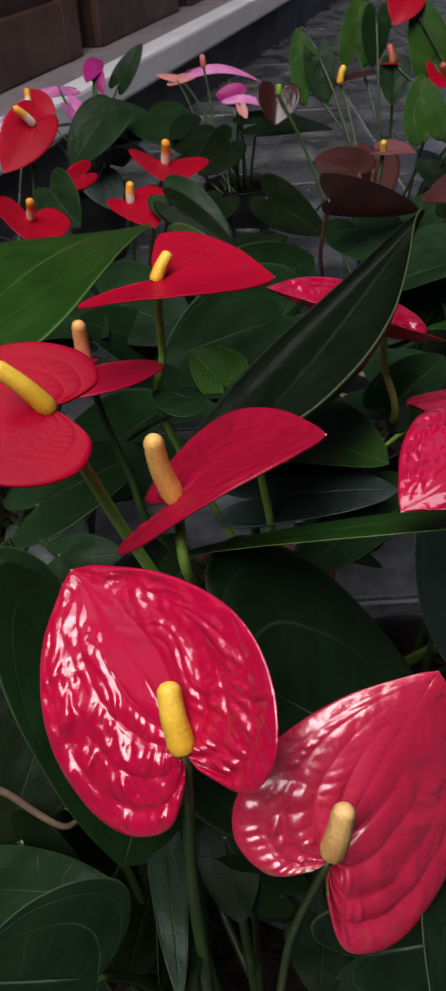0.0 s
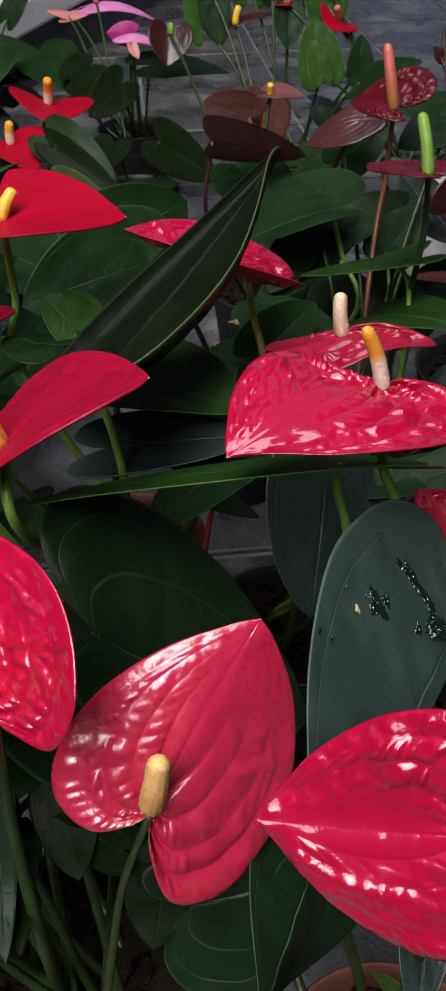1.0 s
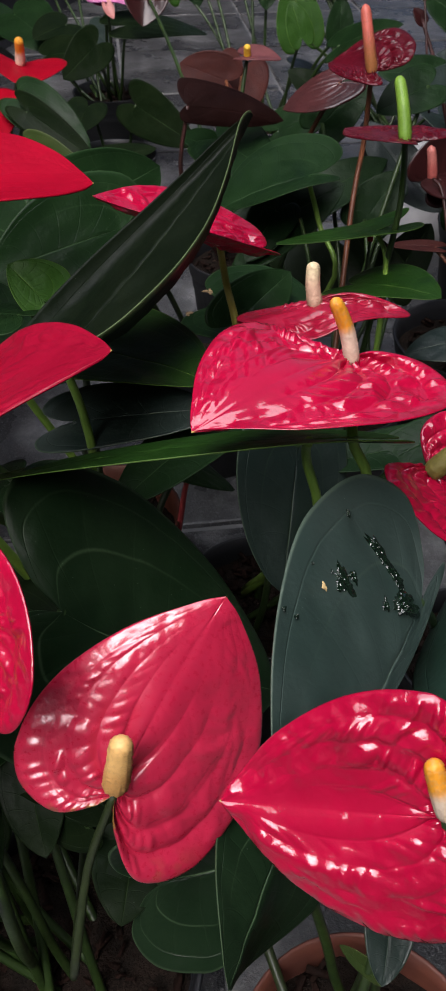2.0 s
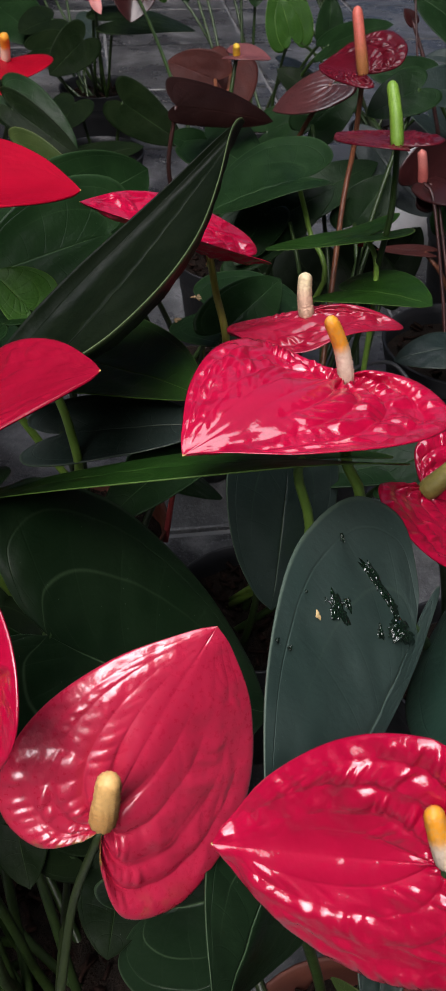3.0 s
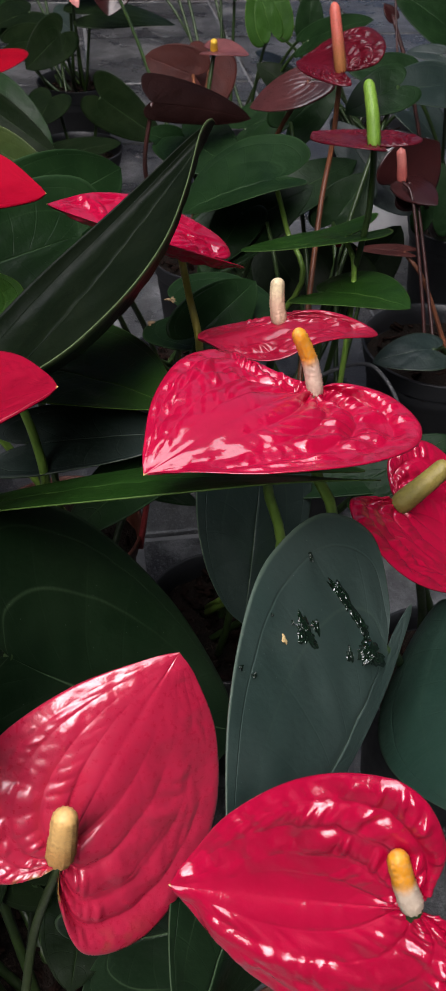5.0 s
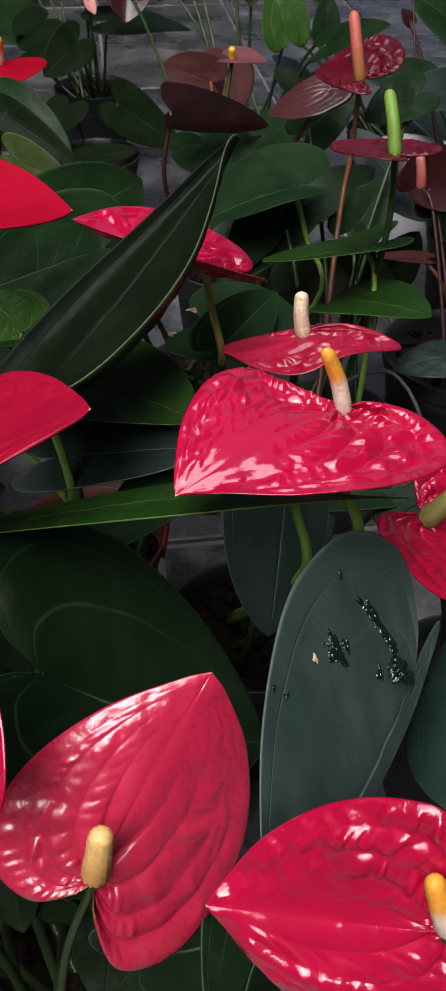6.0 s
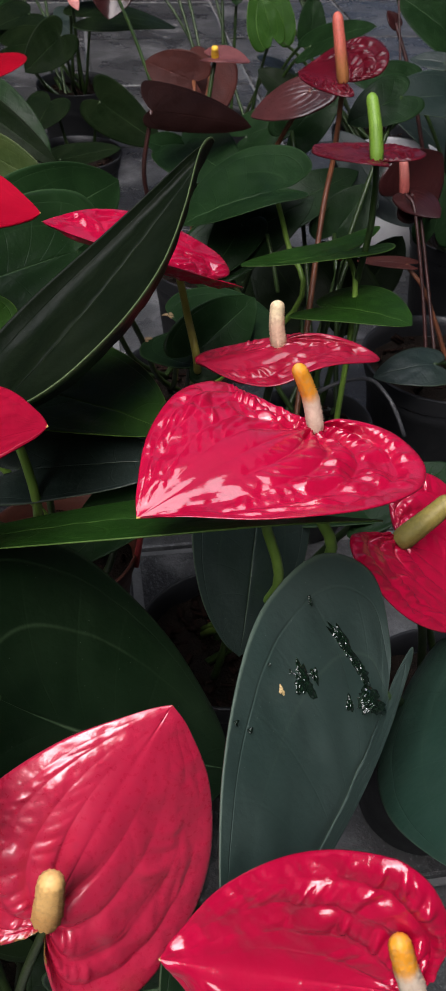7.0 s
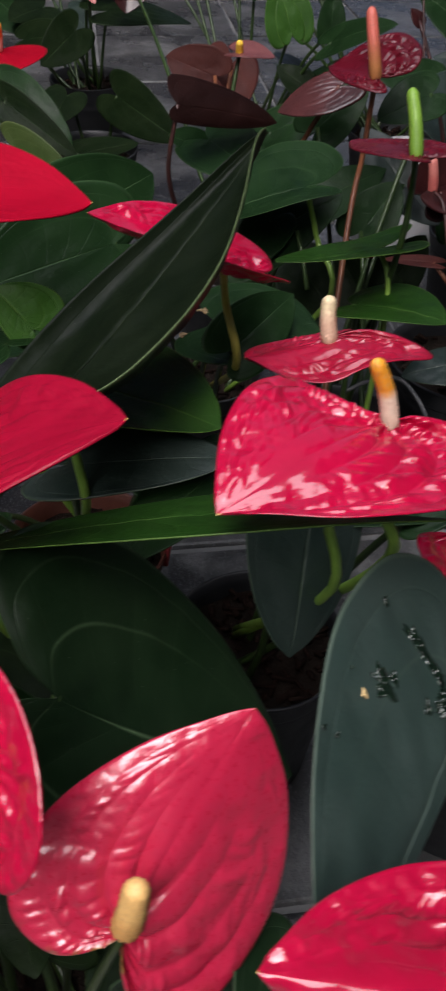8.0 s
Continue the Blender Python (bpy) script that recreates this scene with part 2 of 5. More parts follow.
STEM = plain_material("green_stalk", (0.030, 0.058, 0.012), (0.018, 0.038, 0.008), 40.0, 0.42)
PALE_STEM = plain_material("fresh_green_stalk", (0.22, 0.37, 0.055), (0.16, 0.29, 0.04), 40.0, 0.4)
OLIVE_STEM = plain_material("yellow_olive_stalk", (0.42, 0.36, 0.06), (0.32, 0.29, 0.045), 40.0, 0.45)
DARK_STEM = plain_material("dark_green_stalk", (0.028, 0.042, 0.012), (0.018, 0.028, 0.009), 40.0, 0.45)
RED_STEM = plain_material("reddish_stalk", (0.20, 0.07, 0.03), (0.12, 0.04, 0.02), 40.0, 0.45)
MAROON_STEM = plain_material("maroon_stalk", (0.05, 0.014, 0.012), (0.03, 0.01, 0.008), 40.0, 0.45)

BLACK_PLASTIC = plain_material("black_plastic_pot", (0.012, 0.013, 0.015), (0.020, 0.021, 0.024), 30.0, 0.5, 350.0, 0.2, 0.0005)
TERRACOTTA = plain_material("brown_plastic_pot", (0.16, 0.050, 0.030), (0.11, 0.036, 0.024), 30.0, 0.55, 350.0, 0.2, 0.0005)
PALE_PLASTIC = plain_material("pale_grey_plastic", (0.55, 0.55, 0.55), (0.42, 0.42, 0.43), 20.0, 0.5, 300.0, 0.2, 0.0005)
SOIL = plain_material("dark_potting_soil", (0.009, 0.007, 0.0055), (0.019, 0.013, 0.010), 60.0, 0.95, 400.0, 0.8, 0.003, 0.08)
BARK = plain_material("bark_chips", (0.009, 0.005, 0.0036), (0.019, 0.0095, 0.007), 80.0, 0.85, 300.0, 0.5, 0.002, 0.08)

YELLOW = spadix_material("yellow_spadix", (0.84, 0.48, 0.03), (0.88, 0.56, 0.05), dark=(0.6, 0.3, 0.02))
GOLD = spadix_material("golden_spadix", (0.80, 0.43, 0.14), (0.84, 0.51, 0.18), dark=(0.42, 0.17, 0.05))
TWO_TONE = spadix_material("white_and_orange_spadix", (0.85, 0.68, 0.52), (0.88, 0.36, 0.02), 0.50, 0.10, dark=(0.6, 0.4, 0.25))
CREAM = spadix_material("cream_spadix", (0.80, 0.52, 0.36), (0.84, 0.68, 0.42), 0.6, 0.2, dark=(0.45, 0.22, 0.12))
BLUSH = spadix_material("blush_orange_spadix", (0.75, 0.30, 0.18), (0.80, 0.42, 0.12), 0.6, 0.25, dark=(0.45, 0.14, 0.08))
AMBER = spadix_material("amber_spadix", (0.82, 0.40, 0.09), (0.86, 0.48, 0.12), dark=(0.42, 0.15, 0.03))
CORAL = spadix_material("coral_spadix", (0.42, 0.16, 0.05), (0.62, 0.14, 0.10), 0.4, 0.25)
LIME = spadix_material("lime_green_spadix", (0.16, 0.30, 0.03), (0.20, 0.36, 0.04))
OCHRE = spadix_material("ochre_spadix", (0.20, 0.17, 0.04), (0.32, 0.25, 0.06), dark=(0.10, 0.07, 0.02))
ROSE = spadix_material("rose_spadix", (0.50, 0.12, 0.10), (0.55, 0.17, 0.14))

wm, wt, ws = nodes_of("standing_water")
wn2 = noisy(wt, place(wt), 240.0, 2.0)
bump(wt, ws, wn2, 1.0, 0.004)
feed(wt, ws, Base_Color=(0.004, 0.013, 0.006), Roughness=0.04, Specular_IOR_Level=1.0)
WET = wm
DRY = plain_material("dry_tan_spot", (0.30, 0.20, 0.10), (0.18, 0.11, 0.05), 300.0, 0.8)
CRUMB = plain_material("pale_yellow_crumb", (0.55, 0.40, 0.18), (0.40, 0.26, 0.10), 300.0, 0.8)
ROSE_STEM = plain_material("rosy_stalk", (0.48, 0.06, 0.06), (0.38, 0.045, 0.05), 60.0, 0.5)
TWIG = plain_material("dry_brown_twig", (0.15, 0.095, 0.055), (0.09, 0.055, 0.032), 60.0, 0.8)
HOSE = plain_material("grey_plastic_hose", (0.09, 0.09, 0.095), (0.06, 0.06, 0.065), 40.0, 0.5)

# ---- shapes ----
SPATHE = ((0, 0), (.13, -.18), (.44, -.37), (.82, -.27), (1, .06), (.93, .38), (.62, .70), (.22, .92), (0, 1))
LEAF = ((0, 0), (.12, -.13), (.44, -.27), (.82, -.20), (1, .06), (.95, .34), (.72, .64), (.34, .885), (0, 1))
LONG = ((0, 0), (.14, -.10), (.5, -.18), (.86, -.08), (1, .14), (.90, .38), (.60, .62), (.20, .86), (0, 1))


def part(name, mesh, material, parent, label="", m=None):
    """Links a mesh as one object under a thing or a part, at the world pose m."""
    if isinstance(mesh, bmesh.types.BMesh):
        bm, mesh = mesh, bpy.data.meshes.new(name)
        bm.to_mesh(mesh)
        bm.free()
        mesh.shade_smooth()
    if material and not mesh.materials:
        mesh.materials.append(material)
    ob = new(name, mesh)
    world_pose = m or Matrix.Identity(4)
    ob["pose"] = [v for row in world_pose for v in row]
    if parent:
        ob.parent = parent
        ob.matrix_parent_inverse = Matrix([parent["pose"][i:i + 4] for i in range(0, 16, 4)]).inverted()
    ob.matrix_basis = world_pose
    if label:
        tagged(ob, label)
    return ob


def thing(name, x, y, z, label, category, group="", kind=""):
    ob = new(name)
    m = Matrix.Translation((x, y, z))
    ob.matrix_basis = m
    ob["pose"] = [v for row in m for v in row]
    ob.empty_display_size = 0.05
    return tagged(ob, label, category, group, kind)


def smooth_curve(points, t):
    """A smooth line through the points, for an array t from 0 to 1."""
    p = np.array(points, float)
    n = len(p) - 1
    u = np.clip(np.asarray(t, float) * n, 0, n - 1e-9)
    i = u.astype(int)
    f = (u - i)[..., None]
    e = np.vstack([2 * p[0] - p[1], p, 2 * p[-1] - p[-2]])
    a, b, c, d = e[i], e[i + 1], e[i + 2], e[i + 3]
    return .5 * (2 * b + (c - a) * f + (2 * a - 5 * b + 4 * c - d) * f ** 2 + (3 * b - a - 3 * c + d) * f ** 3)


def ripples(x, y, seed):
    """A smooth uneven field of about unit height, from a few crossing waves."""
    r = np.random.RandomState(seed)
    z = np.zeros_like(x)
    for k in range(7):
        a, f = r.uniform(0, 6.28), r.uniform(0.6, 1.6)
        z = z + np.sin(f * (x * math.cos(a) + y * math.sin(a)) + r.uniform(0, 6.28))
    return z / 3.0


def blade_form(outline, L, W, bend, cup, back, sway, lobe, asym, lobd, s, t, fold=(0.0, 0.0), curl=(0.0, 0.0), twist=0.0, wave=0.0, seed=1):
    """The bare form of a heart-shaped blade: base at the origin, tip along +y, upper face to +z. s runs across from -1 to 1, t along from 0 to 1.
    fold lifts each half about the midrib, curl rolls each margin down, twist turns the blade about its length."""
    edge = smooth_curve(outline, t)
    a, side = np.abs(s), np.sign(s)
    ey = np.where(edge[..., 1] < 0, edge[..., 1] * lobe * (1 + lobd * side), edge[..., 1])
    x = s * edge[..., 0] * W * (1 + asym * side)
    y = (t + a * (ey - t)) * L
    v = y / L
    fwd, rear = np.where(v > 0, v * v, 0), np.where(v < 0, v * v, 0)
    z = -bend * L * fwd - 2 * back * L * rear + cup * W * (np.sqrt((x / W) ** 2 + .10) - .316)
    mid = np.sin(np.pi * np.clip(t, 0, 1)) ** 0.6
    f = np.where(s < 0, fold[0], fold[1])
    r = np.sqrt(x * x + (0.08 * W) ** 2) - 0.08 * W
    z = z + np.sin(f) * r - np.where(s < 0, curl[0], curl[1]) * W * a ** 4 * mid
    x = x - side * (1 - np.cos(f)) * r
    z = z + wave * W * a ** 3 * ripples(t * 9 + (s > 0) * 20, s * 0, seed + 5) * mid
    w = twist * v
    x, z = x * np.cos(w) - z * np.sin(w), x * np.sin(w) + z * np.cos(w)
    return x + sway * L * fwd, y, z


def spathe_relief(s, t, x, y, L, seed, veins, pucker):
    """Impressed veins that fan out from the base to the tip, and the puckered tissue between them, in metres."""
    r = np.random.RandomState(seed + 3)
    a = np.abs(s)
    base, tip = np.clip(t * 9, 0, 1), np.clip((.92 - t) * 2.4, 0, 1)
    h = -0.22 * veins * np.exp(-(a / .05) ** 2) * base * (0.4 + np.exp(-(t / .35) ** 2))
    for side in (-1, 1):
        here = s < 0 if side < 0 else s >= 0
        cs = [0.0] + [c + r.uniform(-.035, .035) for c in (.20, .40, .60, .80)] + [1.0]
        cs = [c + .018 * ripples(t * 6 + 11 * k, t * 0, seed + k) * (0 < k < 5) for k, c in enumerate(cs)]
        for k in range(1, 5):
            d = (a - cs[k]) / (.020 + .012 * r.rand())
            deep = r.uniform(.5, 1.2) * (.02 + 2.6 * np.exp(-(t / .33) ** 2)) * (0.8 if k == 4 else 1)
            h = h - here * veins * deep * (.55 / (1 + d * d) + .55 * np.exp(-(d / 3.6) ** 2)) * base * tip * np.clip((1 - a) * 9, 0, 1)
        for k, (cells_, tall) in enumerate(((9, .12), (15, .40), (20, .85), (23, 1.1), (32, .75))):
            u = np.clip((a - cs[k]) / (cs[k + 1] - cs[k]), 0, 1)
            p = cells_ * t ** .85 + .55 * u * (1 if k % 2 else -.6) + .9 * ripples(x * 130 + 7 * k, y * 130, seed + 20 + k)
            amp = (r.uniform(0, 1, 64) ** 1.1 * 1.5)[np.clip(np.floor(p).astype(int) + 8, 0, 63)]
            # each cushion rises between two veins and two cross veins
            cushion = np.abs(np.sin(np.pi * p)) ** .75 * np.clip(4 * u * (1 - u), 0, 1) ** .8
            h = h + here * pucker * tall * amp * cushion * base * np.clip((.95 - t) * 2.2, 0, 1) ** 1.3 * np.clip((1 - a) * 11, 0, 1)
    h = h + pucker * .45 * ripples(x * 300, y * 300, seed + 9) * np.clip(a * 2, 0, 1) * np.clip((1 - a) * 6, 0, 1)
    h = h + pucker * .13 * ripples(x * 820, y * 820, seed + 31) * np.clip(a * 3 - .3, 0, 1) * np.clip((1 - a) * 9, 0, 1) * np.clip((1 - t) * 9, 0, 1)
    return h - 0.0009 * np.clip((a - .95) / .05, 0, 1) ** 2


def leaf_relief(s, t, veins, seed):
    """A sunken midrib, two arching basal veins a side and faint side veins, in metres."""
    a = np.abs(s)
    fade = np.clip(t * 6, 0, 1) * np.clip(1 - t, 0, 1)
    h = 1.2 * np.exp(-(a / .03) ** 2) + .7 * np.exp(-((a - .52 - .05 * t) / .025) ** 2) * (1 - t) + .4 * np.exp(-((a - .84) / .02) ** 2)
    saw = np.abs(((t - .16 * a) * 9 + .12 * np.sin(9 * a + seed)) % 1 - .5)
    h = h + .35 * np.exp(-(saw / .10) ** 2) * np.clip((.9 - a) * 8, 0, 1)
    return -veins * h * fade


def blade(outline, L, W, bend, cup, back, sway, lobe=1.0, asym=0.0, lobd=0.0, n=28, veins=0.0, pucker=0.0, wave=0.0, seed=1, thick=0.0006, pinnate=False, **form):
    """The mesh of a leaf or a spathe."""
    s, t = np.meshgrid(np.linspace(-1, 1, 2 * n + 1), np.linspace(0, 1, 2 * n + 1) ** 0.9)
    x, y, z = blade_form(outline, L, W, bend, cup, back, sway, lobe, asym, lobd, s, t, wave=wave, seed=seed, **form)
    h = leaf_relief(s, t, veins, seed) + pucker * ripples(x * 260, y * 260, seed) * np.clip((1 - np.abs(s)) * 6, 0, 1) if pinnate else spathe_relief(s, t, x, y, L, seed, veins, pucker)
    rows, cols = s.shape
    top = np.stack([x, y, z], -1)
    # the relief stands square to the bare form
    up = np.cross(np.gradient(top, axis=1), np.gradient(top, axis=0))
    up /= np.linalg.norm(up, axis=-1, keepdims=True) + 1e-12
    soft = np.clip(np.minimum(t * 12, (1 - t) * 12), 0, 1)
    up = up * soft[..., None] + np.array([0, 0, 1.0]) * (1 - soft[..., None])
    mid = np.sin(np.pi * np.clip(t, 0, 1)) ** 0.6
    top = (top + up * (h * soft)[..., None]).reshape(-1, 3)
    low = top - up.reshape(-1, 3) * thick * (0.3 + 0.7 * mid.reshape(-1, 1))
    k = np.arange(rows * cols).reshape(rows, cols)
    q = np.stack([k[:-1, :-1], k[:-1, 1:], k[1:, 1:], k[1:, :-1]], -1).reshape(-1, 4)
    m = rows * cols
    rim = []
    for c, flip in ((0, False), (cols - 1, True)):
        for i in range(rows - 1):
            f = (k[i, c], k[i + 1, c], k[i + 1, c] + m, k[i, c] + m)
            rim.append(f[::-1] if flip else f)
    faces = q.tolist() + (q[:, ::-1] + m).tolist() + [[int(i) for i in f] for f in rim]
    me = bpy.data.meshes.new("blade")
    me.from_pydata(np.vstack([top, low]).tolist(), [], faces)
    uv = np.stack([(s + 1) / 2, t], -1).reshape(-1, 2)
    uv = np.vstack([uv, uv])
    layer = me.uv_layers.new(name="uv")
    ids = np.empty(len(me.loops), dtype=np.int32)
    me.loops.foreach_get("vertex_index", ids)
    layer.data.foreach_set("uv", uv[ids].astype(np.float32).ravel())
    me.validate()
    me.shade_smooth()
    return me


def tube(points, r0, r1, sides=10, steps=16, knob=0.0, seed=0, round_end=False):
    """A round stalk along a smooth line, from radius r0 to r1."""
    t = np.linspace(0, 1, steps + 1)
    line_ = smooth_curve(points, t)
    tang = np.gradient(line_, axis=0)
    tang /= np.linalg.norm(tang, axis=1)[:, None] + 1e-9
    ref = np.array([1.0, 0.13, 0.07])
    verts, uvs = [], []
    r = np.random.RandomState(seed)
    for i, (c, g) in enumerate(zip(line_, tang)):
        u = np.cross(g, ref)
        u /= np.linalg.norm(u)
        w = np.cross(g, u)
        rad = r0 + (r1 - r0) * t[i]
        if round_end:
            e = (t[i] - 0.86) / 0.14
            rad *= math.sqrt(max(0.0, 1 - e * e)) if e > 0 else 1.0
            rad = max(rad * (1 - 0.22 * max(0.0, 1 - t[i] / 0.16) ** 2), 0.0002)
        for j in range(sides):
            a = 2 * math.pi * (j + 0.5 * (i % 2) * (knob > 0)) / sides
            q = rad * (1 + knob * (((i + j) % 2) - 0.5) + knob * r.uniform(-.3, .3))
            verts.append(c + q * (math.cos(a) * u + math.sin(a) * w))
            uvs.append((j / sides, t[i]))
    faces = []
    for i in range(steps):
        for j in range(sides):
            a, b = i * sides + j, i * sides + (j + 1) % sides
            faces.append((a, b, b + sides, a + sides))
    faces.append(tuple(range(sides))[::-1])
    faces.append(tuple(range(steps * sides, (steps + 1) * sides)))
    me = bpy.data.meshes.new("tube")
    me.from_pydata([tuple(v) for v in verts], [], faces)
    layer = me.uv_layers.new(name="uv")
    ids = np.empty(len(me.loops), dtype=np.int32)
    me.loops.foreach_get("vertex_index", ids)
    layer.data.foreach_set("uv", np.array(uvs, np.float32)[ids].ravel())
    me.shade_smooth()
    return me


def blade_pose(at, along, normal):
    y = Vector(along).normalized()
    n = Vector(normal)
    n = (n - n.dot(y) * y).normalized()
    x = y.cross(n)
    return Matrix(((x.x, y.x, n.x, at[0]), (x.y, y.y, n.y, at[1]), (x.z, y.z, n.z, at[2]), (0, 0, 0, 1)))


def stalk_points(plant, at, bow=(0, 0), via=None, sink=0.0):
    """From the crown of the plant up to a blade, with a soft bow."""
    foot = plant["crown"]
    seed = abs(hash((round(at[0], 3), round(at[1], 3)))) % 1000
    r = random.Random(seed)
    p0 = Vector((foot[0] + r.uniform(-.032, .032), foot[1] + r.uniform(-.032, .032), foot[2] - 0.01))
    p3 = Vector(at) - Vector((0, 0, sink))
    if via:
        return [p0] + [Vector(v) for v in via] + [p3]
    mid = p0.lerp(p3, 0.5) + Vector((bow[0], bow[1], 0))
    lower = p0.lerp(mid, 0.5) + 0.25 * Vector((p0.x - p3.x, p0.y - p3.y, 0)) * -0.3
    upper = mid.lerp(p3, 0.5) + Vector((0, 0, 0.01))
    return [p0, lower, mid, upper, p3]


def flower(plant, at, d, n, L, W, bend, cup, back, sway, lobe, asym, lobd, paint, spadix=None, spadix_paint=None, thick=0.005, stem=STEM, stem_r=0.0026,
           seed=1, fine=True, label="", bow=(0, 0), via=None, crinkle=0.0019, crease=1.0, rise=0.0, mesh=70, wave=0.02, outline=SPATHE, **form):
    """A spathe with its spadix and stalk, under its plant."""
    m = blade_pose(at, d, n)
    me = blade(outline, L, W, bend, cup, back, sway, lobe, asym, lobd, mesh if fine else 16, veins=0.0009 * crease * L / .085 if fine else 0.0005,
               pucker=crinkle if fine else 0.00025, wave=wave, seed=seed, **form)
    sp = part("spathe", me, paint, plant, label, m)
    if spadix:
        a, b = Vector(at), Vector(spadix)
        nrm = m.to_3x3() @ Vector((0, 0, 1))
        side = (b - a).cross(nrm).cross(b - a).normalized() * 0.004 * (b - a).length / 0.04
        foot = a - (b - a).normalized() * 0.002
        foot = foot.lerp(b, rise)
        pts = [foot, foot.lerp(b, .5) + side * 0.5, b]
        part("spadix", tube(pts, thick, thick * 0.82, 26 if fine else 10, 60 if fine else 12, knob=(0.17 if spadix_paint in (TWO_TONE, CREAM, GOLD) else 0.09) if fine else 0.0, seed=seed, round_end=True),
             spadix_paint, sp)
    part("stalk", tube(stalk_points(plant, Vector(at) - 0.001 * Vector(n), bow, via), stem_r * 1.25, stem_r, 9, 18), stem, sp)
    return sp


def leaf(plant, at, d, n, L, W, bend, cup, back, sway, lobe, asym, lobd, paint=GREEN, stem=STEM, stem_r=0.0024, seed=1, fine=True, label="", bow=(0, 0),
         via=None, wave=0.05, mesh=34, outline=LEAF, **form):
    me = blade(outline, L, W, bend, cup, back, sway, lobe, asym, lobd, mesh if fine else 13, veins=0.0008 if fine else 0.0006, pucker=0.00035, wave=wave, seed=seed,
               pinnate=True, thick=0.0007, **form)
    lf = part("leaf", me, paint, plant, label, blade_pose(at, d, n))
    part("petiole", tube(stalk_points(plant, Vector(at) - 0.001 * Vector(n), bow, via), stem_r * 1.3, stem_r, 8, 16), stem, lf)
    return lf


def blade_spot(at, d, n, shape, s, t, outline=LEAF, **form):
    """The pose on the upper face of a blade, s across and t along."""
    def spot(s_, t_):
        return Vector([float(c) for c in blade_form(outline, *shape, np.array(s_), np.array(t_), **form)])
    p, px, py = spot(s, t), spot(s + .02, t), spot(s, t + .02)
    q = (px - p).normalized()
    up = q.cross((py - p).normalized()).normalized()
    if up.z < 0:
        up = -up
    q2 = up.cross(q)
    m = Matrix(((q.x, q2.x, up.x, p.x), (q.y, q2.y, up.y, p.y), (q.z, q2.z, up.z, p.z), (0, 0, 0, 1)))
    return blade_pose(at, d, n) @ m


def splash_mesh(w, h, seed, lift=0.0006):
    """A thin uneven patch with a ragged edge and a domed middle."""
    bm = bmesh.new()
    r = random.Random(seed)
    n = 30
    edge = [0.72 + 0.38 * math.sin(3 * a * 6.283 / n + seed) * r.random() + r.uniform(-.22, .22) for a in range(n)]
    mid = bm.verts.new((0, 0, lift * 1.6))
    rings = []
    for k in (0.5, 0.85, 1.0):
        rings.append([bm.verts.new((w * k * edge[a] * math.cos(a * 6.283 / n), h * k * edge[a] * math.sin(a * 6.283 / n),
                                    lift * (1.5 + r.uniform(-.4, .4) if k < .6 else (1.2 if k < .9 else .1)))) for a in range(n)])
    for a in range(n):
        b_ = (a + 1) % n
        bm.faces.new((mid, rings[0][a], rings[0][b_]))
        for i, o in zip(rings, rings[1:]):
            bm.faces.new((i[a], o[a], o[b_], i[b_]))
    return bm


def lathe(profile, sides=40):
    bm = bmesh.new()
    rings = []
    for r, z in profile:
        rings.append([bm.verts.new((r * math.cos(2 * math.pi * j / sides), r * math.sin(2 * math.pi * j / sides), z)) for j in range(sides)])
    for a, b in zip(rings, rings[1:]):
        for j in range(sides):
            bm.faces.new((a[j], a[(j + 1) % sides], b[(j + 1) % sides], b[j]))
    bm.faces.new(rings[0][::-1])
    bm.faces.new(rings[-1])
    return bm


def soil_mesh(r, seed):
    bm = bmesh.new()
    rnd = random.Random(seed)
    rings, sides = 9, 28
    prev = [bm.verts.new((0, 0, 0.004))]
    for i in range(1, rings + 1):
        rr = r * i / rings
        ring = []
        for j in range(sides):
            a = 2 * math.pi * j / sides
            ring.append(bm.verts.new((rr * math.cos(a), rr * math.sin(a), rnd.uniform(-.004, .005) + 0.004 * (1 - i / rings))))
        for j in range(sides):
            if len(prev) == 1:
                bm.faces.new((prev[0], ring[j], ring[(j + 1) % sides]))
            else:
                bm.faces.new((prev[j], ring[j], ring[(j + 1) % sides], prev[(j + 1) % sides]))
        prev = ring
    return bm


def chips_mesh(r, count, seed):
    bm = bmesh.new()
    rnd = random.Random(seed)
    for _ in range(count):
        a, q = rnd.uniform(0, 6.28), r * math.sqrt(rnd.random()) * 0.93
        m = Matrix.Translation((q * math.cos(a), q * math.sin(a), rnd.uniform(.001, .009))) @ Euler(
            (rnd.uniform(-.5, .5), rnd.uniform(-.5, .5), rnd.uniform(0, 6.28))).to_matrix().to_4x4()
        bmesh.ops.create_cube(bm, size=1, matrix=m @ Matrix.Diagonal((rnd.uniform(.005, .020), rnd.uniform(.002, .005), rnd.uniform(.0015, .003), 1)))
    return bm


